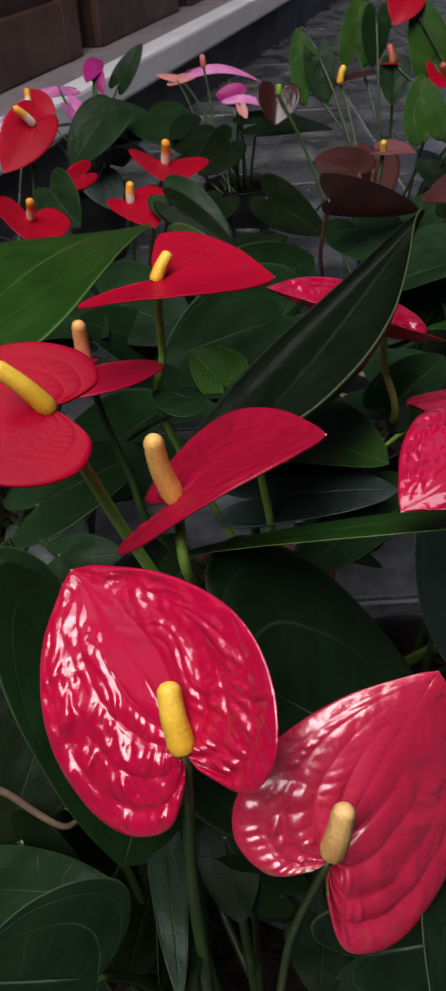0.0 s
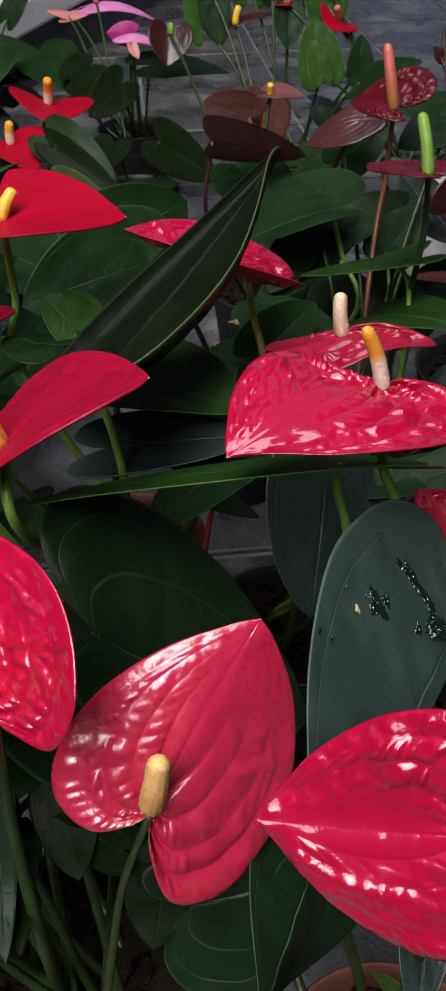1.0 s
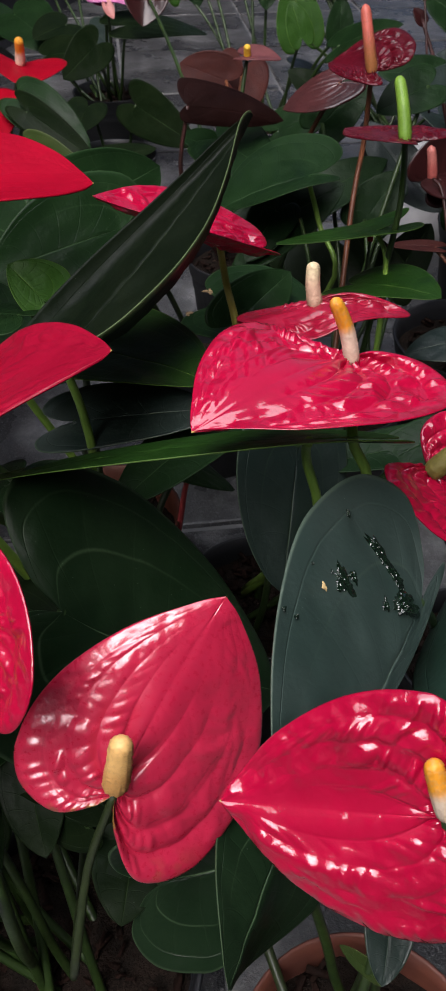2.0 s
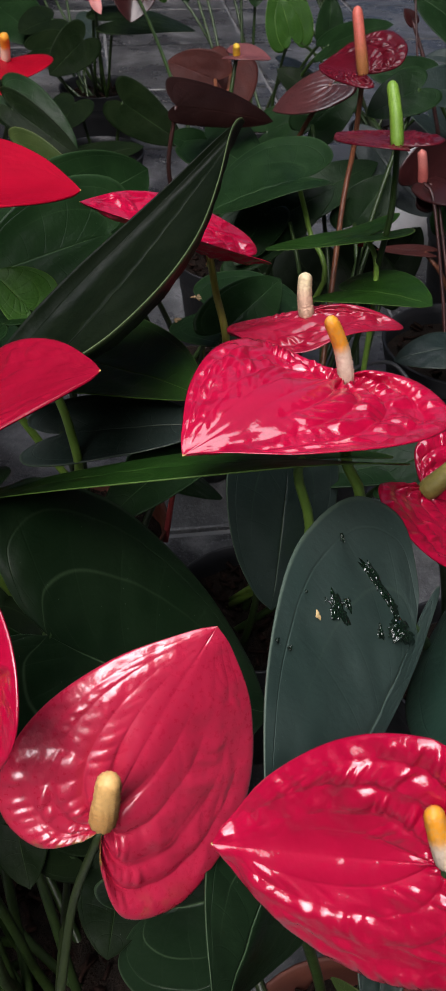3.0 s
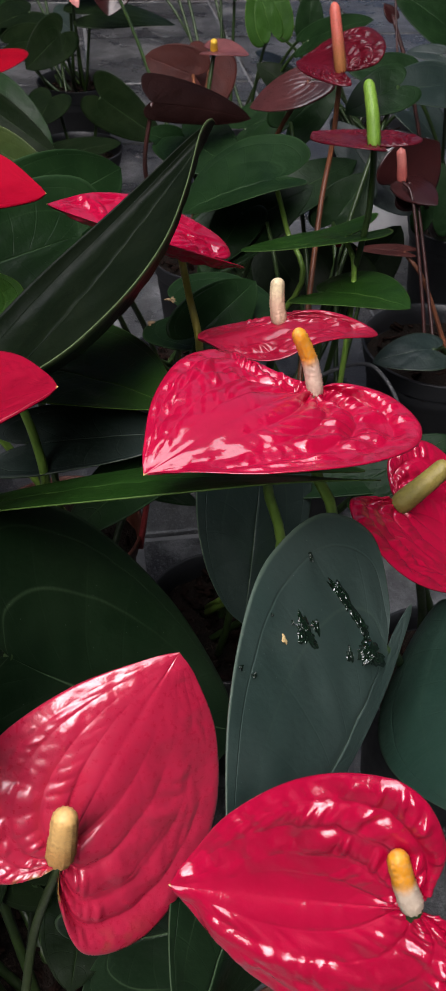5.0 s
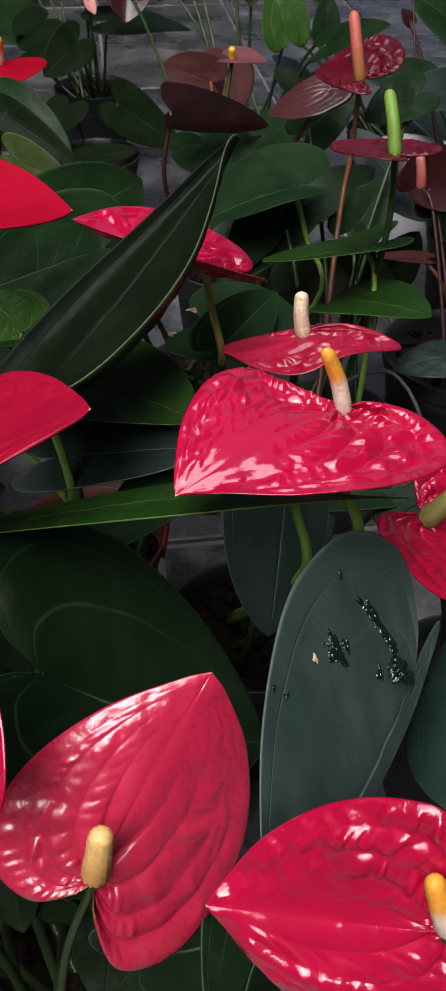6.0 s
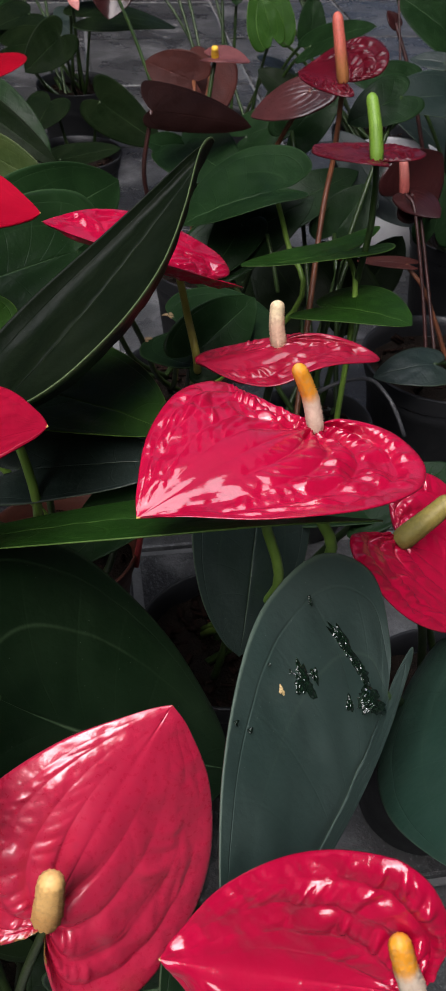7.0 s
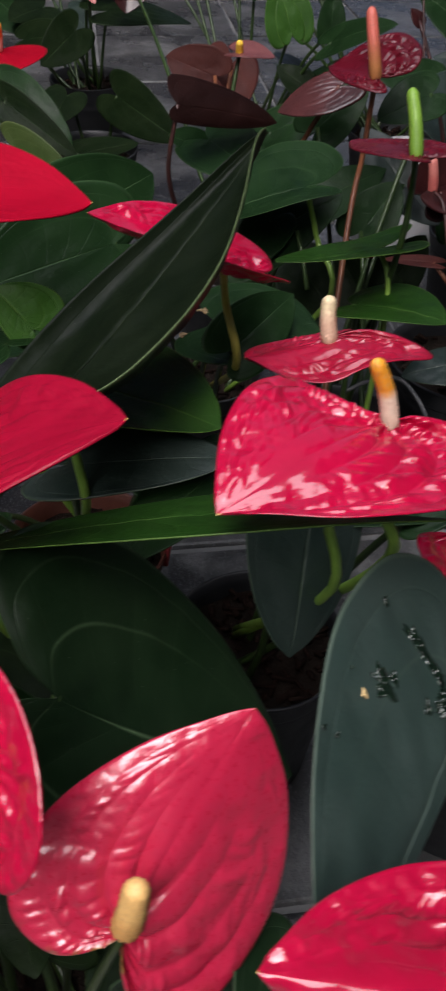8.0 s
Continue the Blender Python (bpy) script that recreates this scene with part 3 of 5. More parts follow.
def potted(name, x, y, label, r=0.075, h=0.155, paint=BLACK_PLASTIC, seed=1, chips=60, group="potted anthuriums"):
    """A potted plant: an empty at its base, with pot, soil and chips; leaves and flowers are added to it."""
    plant = thing(name, x, y, 0, label, "potted plant", group)
    plant["crown"] = (x, y, h - 0.018)
    m = Matrix.Translation((x, y, 0))
    prof = [(r * .70, 0.0), (r * .72, 0.002), (r * .90, h * .84), (r * .93, h * .845), (r * .94, h * .86), (r * .985, h - .004), (r, h - .001), (r * .985, h),
            (r * .955, h - .001), (r * .93, h - .012), (r * .90, h - .03), (r * .88, h - .045), (0.01, h - .046)]
    part("pot", lathe(prof), paint, plant, "", m)
    soil = part("soil", soil_mesh(r * .91, seed), SOIL, plant, "", Matrix.Translation((x, y, h - 0.024)))
    tagged(part("bark_mulch", chips_mesh(r * .9, chips, seed), BARK, soil, "", Matrix.Translation((x, y, h - 0.024))), kind="stuff")
    return plant


def planter(name, x, y, label, r=0.07, h=0.17):
    """An empty pale pot with a rolled rim, half hidden behind the stalks."""
    pot_ = thing(name, x, y, 0, label, "plant pot")
    m = Matrix.Translation((x, y, 0))
    part("body", lathe([(r * .72, 0.0), (r * .74, 0.003), (r * .95, h * .9), (r * .93, h * .9), (r * .70, 0.006), (0.01, 0.005)]), PALE_PLASTIC, pot_, "", m)
    part("rim", lathe([(r * .955, h * .90), (r * 1.0, h * .905), (r * 1.01, h * .97), (r * .99, h), (r * .955, h * .99), (r * .94, h * .93), (r * .94, h * .905)]), PALE_PLASTIC, pot_, "", m)
    return pot_


def low_leaves(plant, count, seed, paints=(GREEN, GREEN, BLUE_GREEN), reach=(0.05, 0.11), high=(0.20, 0.31), size=(0.07, 0.11), toward=None, open_arc=6.28):
    """The shaded lower leaves of a plant, around its crown."""
    r = random.Random(seed)
    cx, cy, _ = plant["crown"]
    for i in range(count):
        a = (toward if toward is not None else 0) + (i / count - 0.5) * open_arc + r.uniform(-.35, .35)
        q = r.uniform(*reach)
        at = (cx + q * math.cos(a), cy + q * math.sin(a), r.uniform(*high))
        d = Vector((math.cos(a), math.sin(a), r.uniform(-.7, -.1)))
        n = Vector((r.uniform(-.25, .25), r.uniform(-.25, .25), 1))
        L = r.uniform(*size)
        leaf(plant, at, d, n, L, L * r.uniform(.48, .6), r.uniform(.1, .35), r.uniform(-.1, .2),   .06, r.uniform(-.06, .06), 1.0, r.uniform(-.1, .1), 0.0,
             r.choice(paints), seed=seed * 31 + i, fine=False, stem=DARK_STEM if r.random() < .5 else STEM)


# ---- structure: paving, plinth, panelled front, added roofs and walls ----
GROUT = plain_material("pale_grout", (0.20, 0.202, 0.205), (0.13, 0.132, 0.135), 12.0, 0.9, 150.0, 0.5, 0.002)


def slate_material():
    mat, tree, sh = nodes_of("dark_speckled_slate")
    co = place(tree)
    tint = tree.nodes.new("ShaderNodeObjectInfo").outputs["Random"]
    big = noisy(tree, co, 7.0, 5.0)
    speck = noisy(tree, co, 260.0, 3.0, 0.7)
    base = mix(tree, span(tree, big, 0.3, 0.7), (0.020, 0.0205, 0.021), (0.060, 0.061, 0.062))
    base = mix(tree, maths(tree, "MULTIPLY", tint, 0.3), base, (0.08, 0.081, 0.083))
    base = mix(tree, maths(tree, "MULTIPLY", span(tree, speck, 0.52, 0.72), 0.6), base, (0.18, 0.185, 0.19))
    base = mix(tree, maths(tree, "MULTIPLY", span(tree, noisy(tree, co, 5.0, 5.0, 0.7), 0.48, 0.70), 0.7), base, (0.24, 0.242, 0.245))
    bump(tree, sh, maths(tree, "ADD", speck, maths(tree, "MULTIPLY", noisy(tree, co, 40.0, 3.0), 1.5)), 0.5, 0.002)
    feed(tree, sh, Base_Color=base, Roughness=span(tree, big, 0.3, 0.7, 0.18, 0.42))
    return mat


SLATE = slate_material()
WHITE_STONE = plain_material("white_stone_edge", (0.82, 0.82, 0.82), (0.72, 0.72, 0.73), 5.0, 0.5, 90.0, 0.2, 0.001)
STEP_TILE = plain_material("greyish_pink_tile", (0.30, 0.26, 0.26), (0.24, 0.21, 0.215), 6.0, 0.45, 120.0, 0.2, 0.001)
RISER = plain_material("dark_grey_riser", (0.050, 0.050, 0.060), (0.035, 0.035, 0.043), 5.0, 0.6, 120.0, 0.3, 0.001)
WOOD = plain_material("dark_brown_wood", (0.050, 0.026, 0.020), (0.032, 0.017, 0.014), 9.0, 0.45, 120.0, 0.3, 0.001)
POST_WOOD = plain_material("worn_brown_wood", (0.085, 0.042, 0.028), (0.05, 0.026, 0.019), 9.0, 0.5, 120.0, 0.3, 0.001)
PLASTER = plain_material("grey_plaster", (0.16, 0.16, 0.16), (0.12, 0.12, 0.12), 2.0, 0.9, 80.0, 0.4, 0.002)
ROOFING = plain_material("dark_roof_boards", (0.06, 0.058, 0.055), (0.04, 0.04, 0.038), 3.0, 0.8, 60.0, 0.4, 0.002)
gl, gt, gs = nodes_of("window_glass")
feed(gt, gs, Base_Color=(0.02, 0.03, 0.045), Roughness=0.06, Specular_IOR_Level=0.8)
GLASS = gl


def box_mesh(x0, x1, y0, y1, z0, z1, bevel=0.004):
    bm = bmesh.new()
    bmesh.ops.create_cube(bm, size=1, matrix=Matrix.Translation(((x0 + x1) / 2, (y0 + y1) / 2, (z0 + z1) / 2)) @ Matrix.Diagonal((x1 - x0, y1 - y0, z1 - z0, 1)))
    if bevel:
        bmesh.ops.bevel(bm, geom=bm.edges[:], offset=bevel, segments=2, affect="EDGES", profile=0.6)
    me = bpy.data.meshes.new("box")
    bm.to_mesh(me)
    bm.free()
    return me


def set_piece(name, mesh, paint, label, m=None):
    ob = part(name, mesh, paint, None, label, m)
    return tagged(ob, label, name.split("_")[0], kind="structure")


ground = set_piece("ground", box_mesh(-60, 60, -60, 60, -0.05, -0.012, 0), SLATE, "dark grey slate paving of a yard")
set_piece("grout", box_mesh(-2.9, 2.39, -2.39, 6.5, -0.011, -0.006, 0), GROUT, "pale grey grout between slate slabs")

set_piece("plinth", box_mesh(-6.6, 9, 0.0, 0.5, -0.005, 0.15, 0.006), RISER, "dark grey riser of a low terrace", FRONT)
set_piece("trim", box_mesh(-6.6, 9, -0.03, 0.058, 0.151, 0.235, 0.01), WHITE_STONE, "white stone edge of the terrace step", FRONT)
set_piece("terrace", box_mesh(-6.6, 9, 0.060, 0.5, 0.151, 0.232, 0.004), STEP_TILE, "greyish pink tiled terrace floor", FRONT)
set_piece("wall_front", box_mesh(-6.6, 9, 0.24, 0.44, 0.233, 2.6, 0.004), WOOD, "dark brown timber front of a house", FRONT)
# Unseen eave, added as the house-side edge of the strip lamp's opening.
set_piece("roof", box_mesh(-6.6, 9, -EAVE, 0.6, 2.601, 2.7, 0.01), ROOFING, "unseen dark eave added to bound the overhead light", FRONT)

# Unseen roof, added to cut the sky down and deepen the darks.
set_piece("roof_yard", box_mesh(-9.0, -0.6, -7.0, -GAP, 2.612, 2.7, 0.01), ROOFING, "unseen dark roof added over the yard to block sky", FRONT)
# Unseen walls, added to keep low sky light off the plants.
set_piece("wall_back", box_mesh(-9, 2.6, -2.6, -2.4, -0.011, 2.6, 0.004), PLASTER, "unseen grey wall added to block low sky light")
set_piece("wall_right", box_mesh(2.4, 2.6, -2.39, 6.0, -0.011, 2.6, 0.004), PLASTER, "unseen grey wall added to block low sky light")


def shutter_door(x):
    """A panelled timber leaf with one glazed light, standing on the terrace."""
    m = FRONT @ Matrix.Translation((x, 0.238, 0.235))
    door = thing("panelled_door", *m.translation, "dark brown panelled timber door with a glazed light", "door", "doors of the timber front")
    part("panel", box_mesh(0, 0.72, -0.03, 0, 0, 2.1, 0.004), WOOD, door, "", m)
    for x0 in (0.0, 0.62):
        part("stile", box_mesh(x0, x0 + 0.1, -0.06, -0.031, 0, 2.1, 0.006), POST_WOOD, door, "", m)
    for z0, z1 in ((0.0, 0.16), (0.62, 0.74), (1.95, 2.1)):
        part("rail", box_mesh(0.1, 0.62, -0.056, -0.031, z0, z1, 0.006), POST_WOOD, door, "", m)
    part("pane", box_mesh(0.1, 0.62, -0.037, -0.032, 0.74, 1.95, 0.0), GLASS, door, "dark bluish glass pane", m)
    return door


for k in range(-5, 7):
    shutter_door(k * 0.86 + 0.1)

# ---- the plants ----
front_left = potted("potted_anthurium", 0.095, 0.335, "red anthurium in a black plastic pot with broad green leaves", seed=2, h=0.14, r=0.09, chips=110)
front_mid = potted("potted_anthurium", 0.135, 0.505, "rose red anthurium with broad dark leaves in a black pot", seed=3, h=0.15)
front_right = potted("potted_anthurium", 0.265, 0.258, "glossy red anthurium in a brown plastic pot", seed=4, paint=TERRACOTTA, h=0.16, r=0.068)
middle = potted("potted_anthurium", 0.250, 0.600, "glossy red anthurium with a water-stained leaf in a black pot", seed=5, h=0.16, r=0.07, chips=110)
right_side = potted("potted_anthurium", 0.415, 0.535, "red anthurium with bluish leaves in a black pot", seed=6, h=0.15, r=0.07)
behind_left = potted("potted_anthurium", 0.115, 0.715, "deep red anthurium with a large upright leaf in a brown pot", seed=7, paint=TERRACOTTA, h=0.155, r=0.07)
far_mid = potted("potted_anthurium", 0.235, 0.985, "red anthurium with large dark leaves in a black pot", seed=8, h=0.15, r=0.066)
left_side = potted("potted_anthurium", -0.135, 0.850, "red anthurium with pale spadices in a black pot", seed=9, h=0.16, r=0.083, chips=100)
dark_right = potted("potted_anthurium", 0.372, 0.900, "maroon anthurium with tall stalks in a black pot", seed=10, h=0.14, r=0.065)
seedling = potted("potted_anthurium", 0.535, 0.985, "young dark-leaved anthurium in a wide black pot", seed=11, h=0.16, r=0.092, chips=45)
chocolate = potted("potted_anthurium", 0.285, 1.240, "chocolate brown anthurium in a black pot", seed=12, h=0.15)
scarlet = potted("potted_anthurium", -0.040, 1.400, "scarlet anthurium with white and yellow spadices in a black pot", seed=13, h=0.15)
scarlet_side = potted("potted_anthurium", -0.270, 1.450, "scarlet anthurium among broad leaves in a black pot", seed=14, h=0.15)
orange_bract = potted("potted_anthurium", 0.092, 1.950, "lilac anthurium in a black pot", seed=15, h=0.16, r=0.075)
lilac = potted("potted_anthurium", -0.220, 2.000, "lilac and magenta anthurium in a black pot", seed=16, h=0.15)
green_tall = potted("potted_anthurium", 0.380, 1.780, "tall bright-leaved anthurium in a black pot", seed=17, h=0.15)
red_tall = potted("potted_anthurium", 0.620, 1.720, "red anthurium with bright green leaves in a black pot", seed=18, h=0.15)
maroon_far = potted("potted_anthurium", 0.660, 1.320, "dark maroon anthurium with thin stalks in a black pot", seed=19, h=0.15)
shaded = potted("potted_anthurium", 0.103, 1.630, "leafy anthurium in a black pot in the shade", seed=20, h=0.15)
flower(front_left, (0.0937, 0.3065, 0.4361), (-0.4449, 0.7612, 0.4718), (-0.4218, -0.6429, 0.6394), 0.0925, 0.0518, 0.054, 0.201, -0.069, -0.131, 0.688, -0.029, 0.098, RED, spadix=(0.0887, 0.3204, 0.4609), spadix_paint=YELLOW, thick=0.0054, seed=7, rise=0.08, stem=STEM, stem_r=0.0027, label="glossy puckered red spathe", via=((0.0934, 0.2932, 0.2593), (0.0915, 0.3008, 0.3533),), fold=(-0.102, -0.013), curl=(0.065, -0.080), twist=-0.436)
flower(front_mid, (0.1496, 0.2950, 0.3790), (0.4578, 0.5266, 0.7163), (0.1059, -0.8323, 0.5441), 0.0894, 0.0516, 0.084, -0.393, -0.065, 0.113, 0.749, 0.143, 0.320, SATIN, spadix=(0.1554, 0.2965, 0.4157), spadix_paint=GOLD, thick=0.0053, seed=11, rise=0.2, crease=2.3, stem=DARK_STEM, stem_r=0.0018, label="satin rose-red spathe with browned spots", via=((0.1197, 0.2859, 0.2445), (0.1336, 0.2933, 0.3231),), fold=(0.105, -0.061), curl=(0.061, -0.004), twist=-0.105, crinkle=0.00095)
flower(front_right, (0.2598, 0.2424, 0.4417), (-0.8795, 0.3228, -0.3497), (-0.4759, -0.5867, 0.6552), 0.0763, 0.0455, -0.096, 0.010, 0.039, 0.019, 0.568, -0.017, -0.259, RED, spadix=(0.2533, 0.2505, 0.4626), spadix_paint=TWO_TONE, thick=0.0036, seed=15, rise=0.12, crease=0.8, label="glossy puckered red spathe", fold=(-0.243, 0.473), curl=(0.222, 0.105), twist=-0.216)
flower(middle, (0.2650, 0.4557, 0.4754), (-0.7261, -0.5759, 0.3756), (0.2807, 0.2504, 0.9266), 0.0872, 0.0557, 0.402, -0.113, -0.026, 0.029, 0.328, -0.006, -1.042, RED, spadix=(0.2550, 0.4598, 0.5049), spadix_paint=TWO_TONE, thick=0.0038, seed=19, crease=2.4, stem=PALE_STEM, label="glossy puckered red spathe", via=((0.2814, 0.4766, 0.3621), (0.2713, 0.4606, 0.4246),), fold=(-0.082, 0.039), curl=(-0.202, -0.004), twist=0.131, crinkle=0.0020)
flower(middle, (0.2764, 0.6159, 0.4157), (-0.9644, -0.1407, -0.2238), (-0.2527, 0.2430, 0.9365), 0.0527, 0.0398, -0.072, -0.336, 0.209, -0.001, 1.849, -0.037, -0.478, CRIMSON_GLOSS, spadix=(0.2751, 0.6257, 0.4401), spadix_paint=CREAM, thick=0.005, seed=23, crease=1.6, fold=(-0.153, -0.111), curl=(-0.241, -0.142), twist=0.124)
flower(right_side, (0.3157, 0.4575, 0.4021), (0.726, -0.403, -0.558), (0.464, -0.312, 0.829), 0.0648, 0.0447, -0.091, 0.308, 0.150, -0.035, 0.86, 0.013, 0.18, RED, spadix=(0.3389, 0.4625, 0.4238), spadix_paint=OCHRE, thick=0.0058, seed=27, crease=2.0)
flower(behind_left, (0.0837, 0.4383, 0.4615), (0.736, -0.103, 0.669), (-0.657, 0.131, 0.743), 0.0820, 0.0449, 0.228, 0.114, -0.042, 0.013, 1.06, -0.239, 0.05, DEEP, spadix=(0.0764, 0.4355, 0.4996), spadix_paint=AMBER, thick=0.0056, seed=31, stem=PALE_STEM, via=((0.0905, 0.4388, 0.4017),), crinkle=0.0012)
flower(front_mid, (0.0343, 0.4222, 0.5236), (-0.983, -0.140, 0.120), (0.163, -0.360, 0.919), 0.0643, 0.0395, 0.057, 0.002, 0.059, -0.015, 0.87, -0.021, 0.08, CRIMSON, spadix=(0.0155, 0.4183, 0.5476), spadix_paint=YELLOW, thick=0.0046, seed=35, stem=PALE_STEM, stem_r=0.003, via=((0.0596, 0.4814, 0.3790), (0.0380, 0.4557, 0.4681),), crease=0.35, crinkle=0.00022)
flower(behind_left, (0.0039, 0.6459, 0.4259), (-0.600, -0.787, 0.144), (-0.074, 0.235, 0.969), 0.0798, 0.0528, 0.043, -0.078, 0.067, -0.004, 1.19, -0.119, -0.13, DEEP, spadix=(0.0041, 0.6432, 0.4630), spadix_paint=BLUSH, thick=0.0056, seed=39, via=((0.0422, 0.6346, 0.2831), (0.0261, 0.6363, 0.3401), (0.0155, 0.6359, 0.3799),), crease=0.35, crinkle=0.00022)
flower(behind_left, (0.0595, 0.6502, 0.4873), (1.000, -0.002, 0.029), (-0.029, -0.034, 0.999), 0.0792, 0.0503, 0.040, 0.250, 0.100, 0.028, 0.95, -0.116, 0.82, CRIMSON, spadix=(0.0689, 0.6592, 0.5024), spadix_paint=YELLOW, thick=0.0046, seed=43, stem=PALE_STEM, via=((0.0569, 0.6573, 0.3650), (0.0558, 0.6714, 0.4213),), crease=0.35, crinkle=0.00022)
flower(far_mid, (0.2203, 0.6995, 0.4188), (-0.9373, 0.0413, 0.3460), (0.3476, 0.0428, 0.9366), 0.0953, 0.0459, -0.048, 0.295, -0.044, -0.002, 1.075, 0.135, -0.020, RED, seed=47, stem=OLIVE_STEM, via=((0.2346, 0.7162, 0.3309), (0.2274, 0.7345, 0.3705),), fold=(0.22, 0.008), curl=(-0.129, 0.024), twist=0.118)
flower(scarlet, (-0.0086, 1.4612, 0.3393), (0.140, -0.990, 0.032), (0.199, 0.059, 0.978), 0.0907, 0.0593, 0.054, 0.348, 0.038, 0.012, 1.03, -0.054, -0.04, SCARLET, spadix=(-0.0035, 1.4429, 0.3780), spadix_paint=TWO_TONE, thick=0.0075, seed=51, fine=False)
flower(scarlet, (-0.0527, 1.3576, 0.3169), (0.552, -0.825, -0.125), (-0.010, -0.157, 0.988), 0.0691, 0.0421, 0.165, 0.214, 0.051, 0.017, 1.01, -0.180, 0.01, SCARLET, spadix=(-0.0500, 1.3560, 0.3468), spadix_paint=TWO_TONE, thick=0.0068, seed=55, fine=False)
flower(scarlet_side, (-0.1881, 1.3094, 0.3153), (0.279, -0.953, -0.116), (0.338, -0.016, 0.941), 0.0817, 0.0517, 0.018, 0.313, -0.080, -0.002, 1.28, -0.006, 0.10, SCARLET, spadix=(-0.1772, 1.2789, 0.3505), spadix_paint=TWO_TONE, thick=0.0068, seed=59, fine=False)
flower(dark_right, (0.4019, 1.0626, 0.4321), (-0.622, 0.780, 0.058), (-0.245, -0.265, 0.932), 0.0621, 0.0401, 0.158, 0.265, 0.046, -0.003, 1.11, 0.393, 0.07, MAROON, spadix=(0.3926, 1.0815, 0.4894), spadix_paint=CORAL, thick=0.0062, seed=63, stem=RED_STEM, via=((0.3882, 1.0347, 0.2867), (0.4029, 1.0712, 0.3558),))
flower(dark_right, (0.3896, 0.8599, 0.4330), (-0.608, 0.778, -0.155), (-0.008, 0.189, 0.982), 0.0683, 0.0436, -0.046, 0.153, -0.006, 0.002, 1.06, 0.074, 0.01, MAROON, spadix=(0.3852, 0.8886, 0.4761), spadix_paint=LIME, thick=0.0058, seed=67, via=((0.3966, 0.8835, 0.3315), (0.3996, 0.8848, 0.3857),))
flower(chocolate, (0.3899, 1.1600, 0.3930), (-0.935, 0.038, -0.354), (-0.333, -0.446, 0.831), 0.0710, 0.0283, 0.078, -0.023, 0.050, -0.000, 1.00, -0.043, 0.00, COCOA, seed=71, fine=False, stem=RED_STEM)
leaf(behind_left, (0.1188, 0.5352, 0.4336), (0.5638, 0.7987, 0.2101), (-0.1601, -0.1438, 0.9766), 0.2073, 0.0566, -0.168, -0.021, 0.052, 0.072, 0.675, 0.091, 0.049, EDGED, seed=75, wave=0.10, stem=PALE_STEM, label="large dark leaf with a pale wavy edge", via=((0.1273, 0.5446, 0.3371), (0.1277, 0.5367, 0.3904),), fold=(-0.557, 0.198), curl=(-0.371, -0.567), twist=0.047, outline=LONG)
leaf(front_mid, (0.1215, 0.4006, 0.3709), (0.6896, 0.0098, -0.7242), (0.6117, -0.5432, 0.5752), 0.1320, 0.0781, -0.183, -0.185, 0.045, -0.095, 1.188, -0.074, -0.140, MOSS, seed=79, label="broad dark green leaf", fold=(0.009, 0.000), curl=(0.088, 0.000), twist=0.101)
leaf(middle, (0.2460, 0.4457, 0.4365), (-0.996, 0.085, -0.030), (0.019, 0.525, 0.851), 0.1735, 0.0427, 0.126, 0.028, 0.050, 0.016, 1.00, 0.001, 0.00, FRESH, seed=83, stem=PALE_STEM, via=((0.2597, 0.4839, 0.3355), (0.2494, 0.4669, 0.4074),))
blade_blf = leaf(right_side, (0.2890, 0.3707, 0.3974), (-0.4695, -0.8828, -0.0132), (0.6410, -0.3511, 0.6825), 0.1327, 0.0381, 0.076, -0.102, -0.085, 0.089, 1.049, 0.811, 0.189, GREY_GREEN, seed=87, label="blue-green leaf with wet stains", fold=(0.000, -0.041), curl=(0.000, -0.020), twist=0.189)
leaf(middle, (0.2545, 0.5216, 0.3744), (-0.114, -0.624, -0.773), (0.411, -0.738, 0.536), 0.0912, 0.0391, 0.084, -0.059, 0.050, -0.003, 1.00, 0.010, 0.00, BLUE_GREEN, seed=91)
leaf(far_mid, (0.3273, 0.9756, 0.3588), (-0.985, -0.074, -0.154), (-0.155, 0.007, 0.988), 0.0954, 0.0622, 0.154, 0.303, 0.056, -0.027, 1.38, 0.170, 0.26, GREEN, seed=95, stem=PALE_STEM, via=((0.3517, 0.9360, 0.2569), (0.3426, 0.9753, 0.3077),))
leaf(dark_right, (0.3847, 0.9013, 0.3330), (-0.868, -0.490, 0.083), (-0.083, 0.308, 0.948), 0.1211, 0.0466, -0.055, 0.096, -0.166, -0.017, 1.46, -0.021, 0.32, FRESH, seed=99, stem=PALE_STEM, via=((0.3864, 0.8520, 0.2691), (0.3931, 0.8856, 0.3111),))
leaf(dark_right, (0.3624, 0.8638, 0.2965), (0.684, -0.629, 0.368), (-0.233, 0.291, 0.928), 0.0875, 0.0454, 0.205, 0.139, 0.059, 0.007, 0.98, -0.111, 0.00, FRESH, seed=103)
leaf(left_side, (-0.1144, 0.7793, 0.4032), (0.344, 0.912, 0.222), (-0.274, -0.129, 0.953), 0.2632, 0.1182, 0.273, 0.145, 0.018, 0.025, 0.87, -0.018, -0.08, FRESH, seed=107)
leaf(front_right, (0.1644, 0.2959, 0.3001), (0.9360, 0.0057, 0.3521), (-0.2226, -0.7651, 0.6042), 0.0522, 0.0445, -0.032, 0.028, 0.013, 0.010, 1.279, 0.123, 0.279, MOSS, seed=111, via=((0.21, 0.34, 0.18), (0.172, 0.322, 0.26)), stem=DARK_STEM, fold=(0.619, -0.233), curl=(-0.109, -0.012), twist=-0.041)
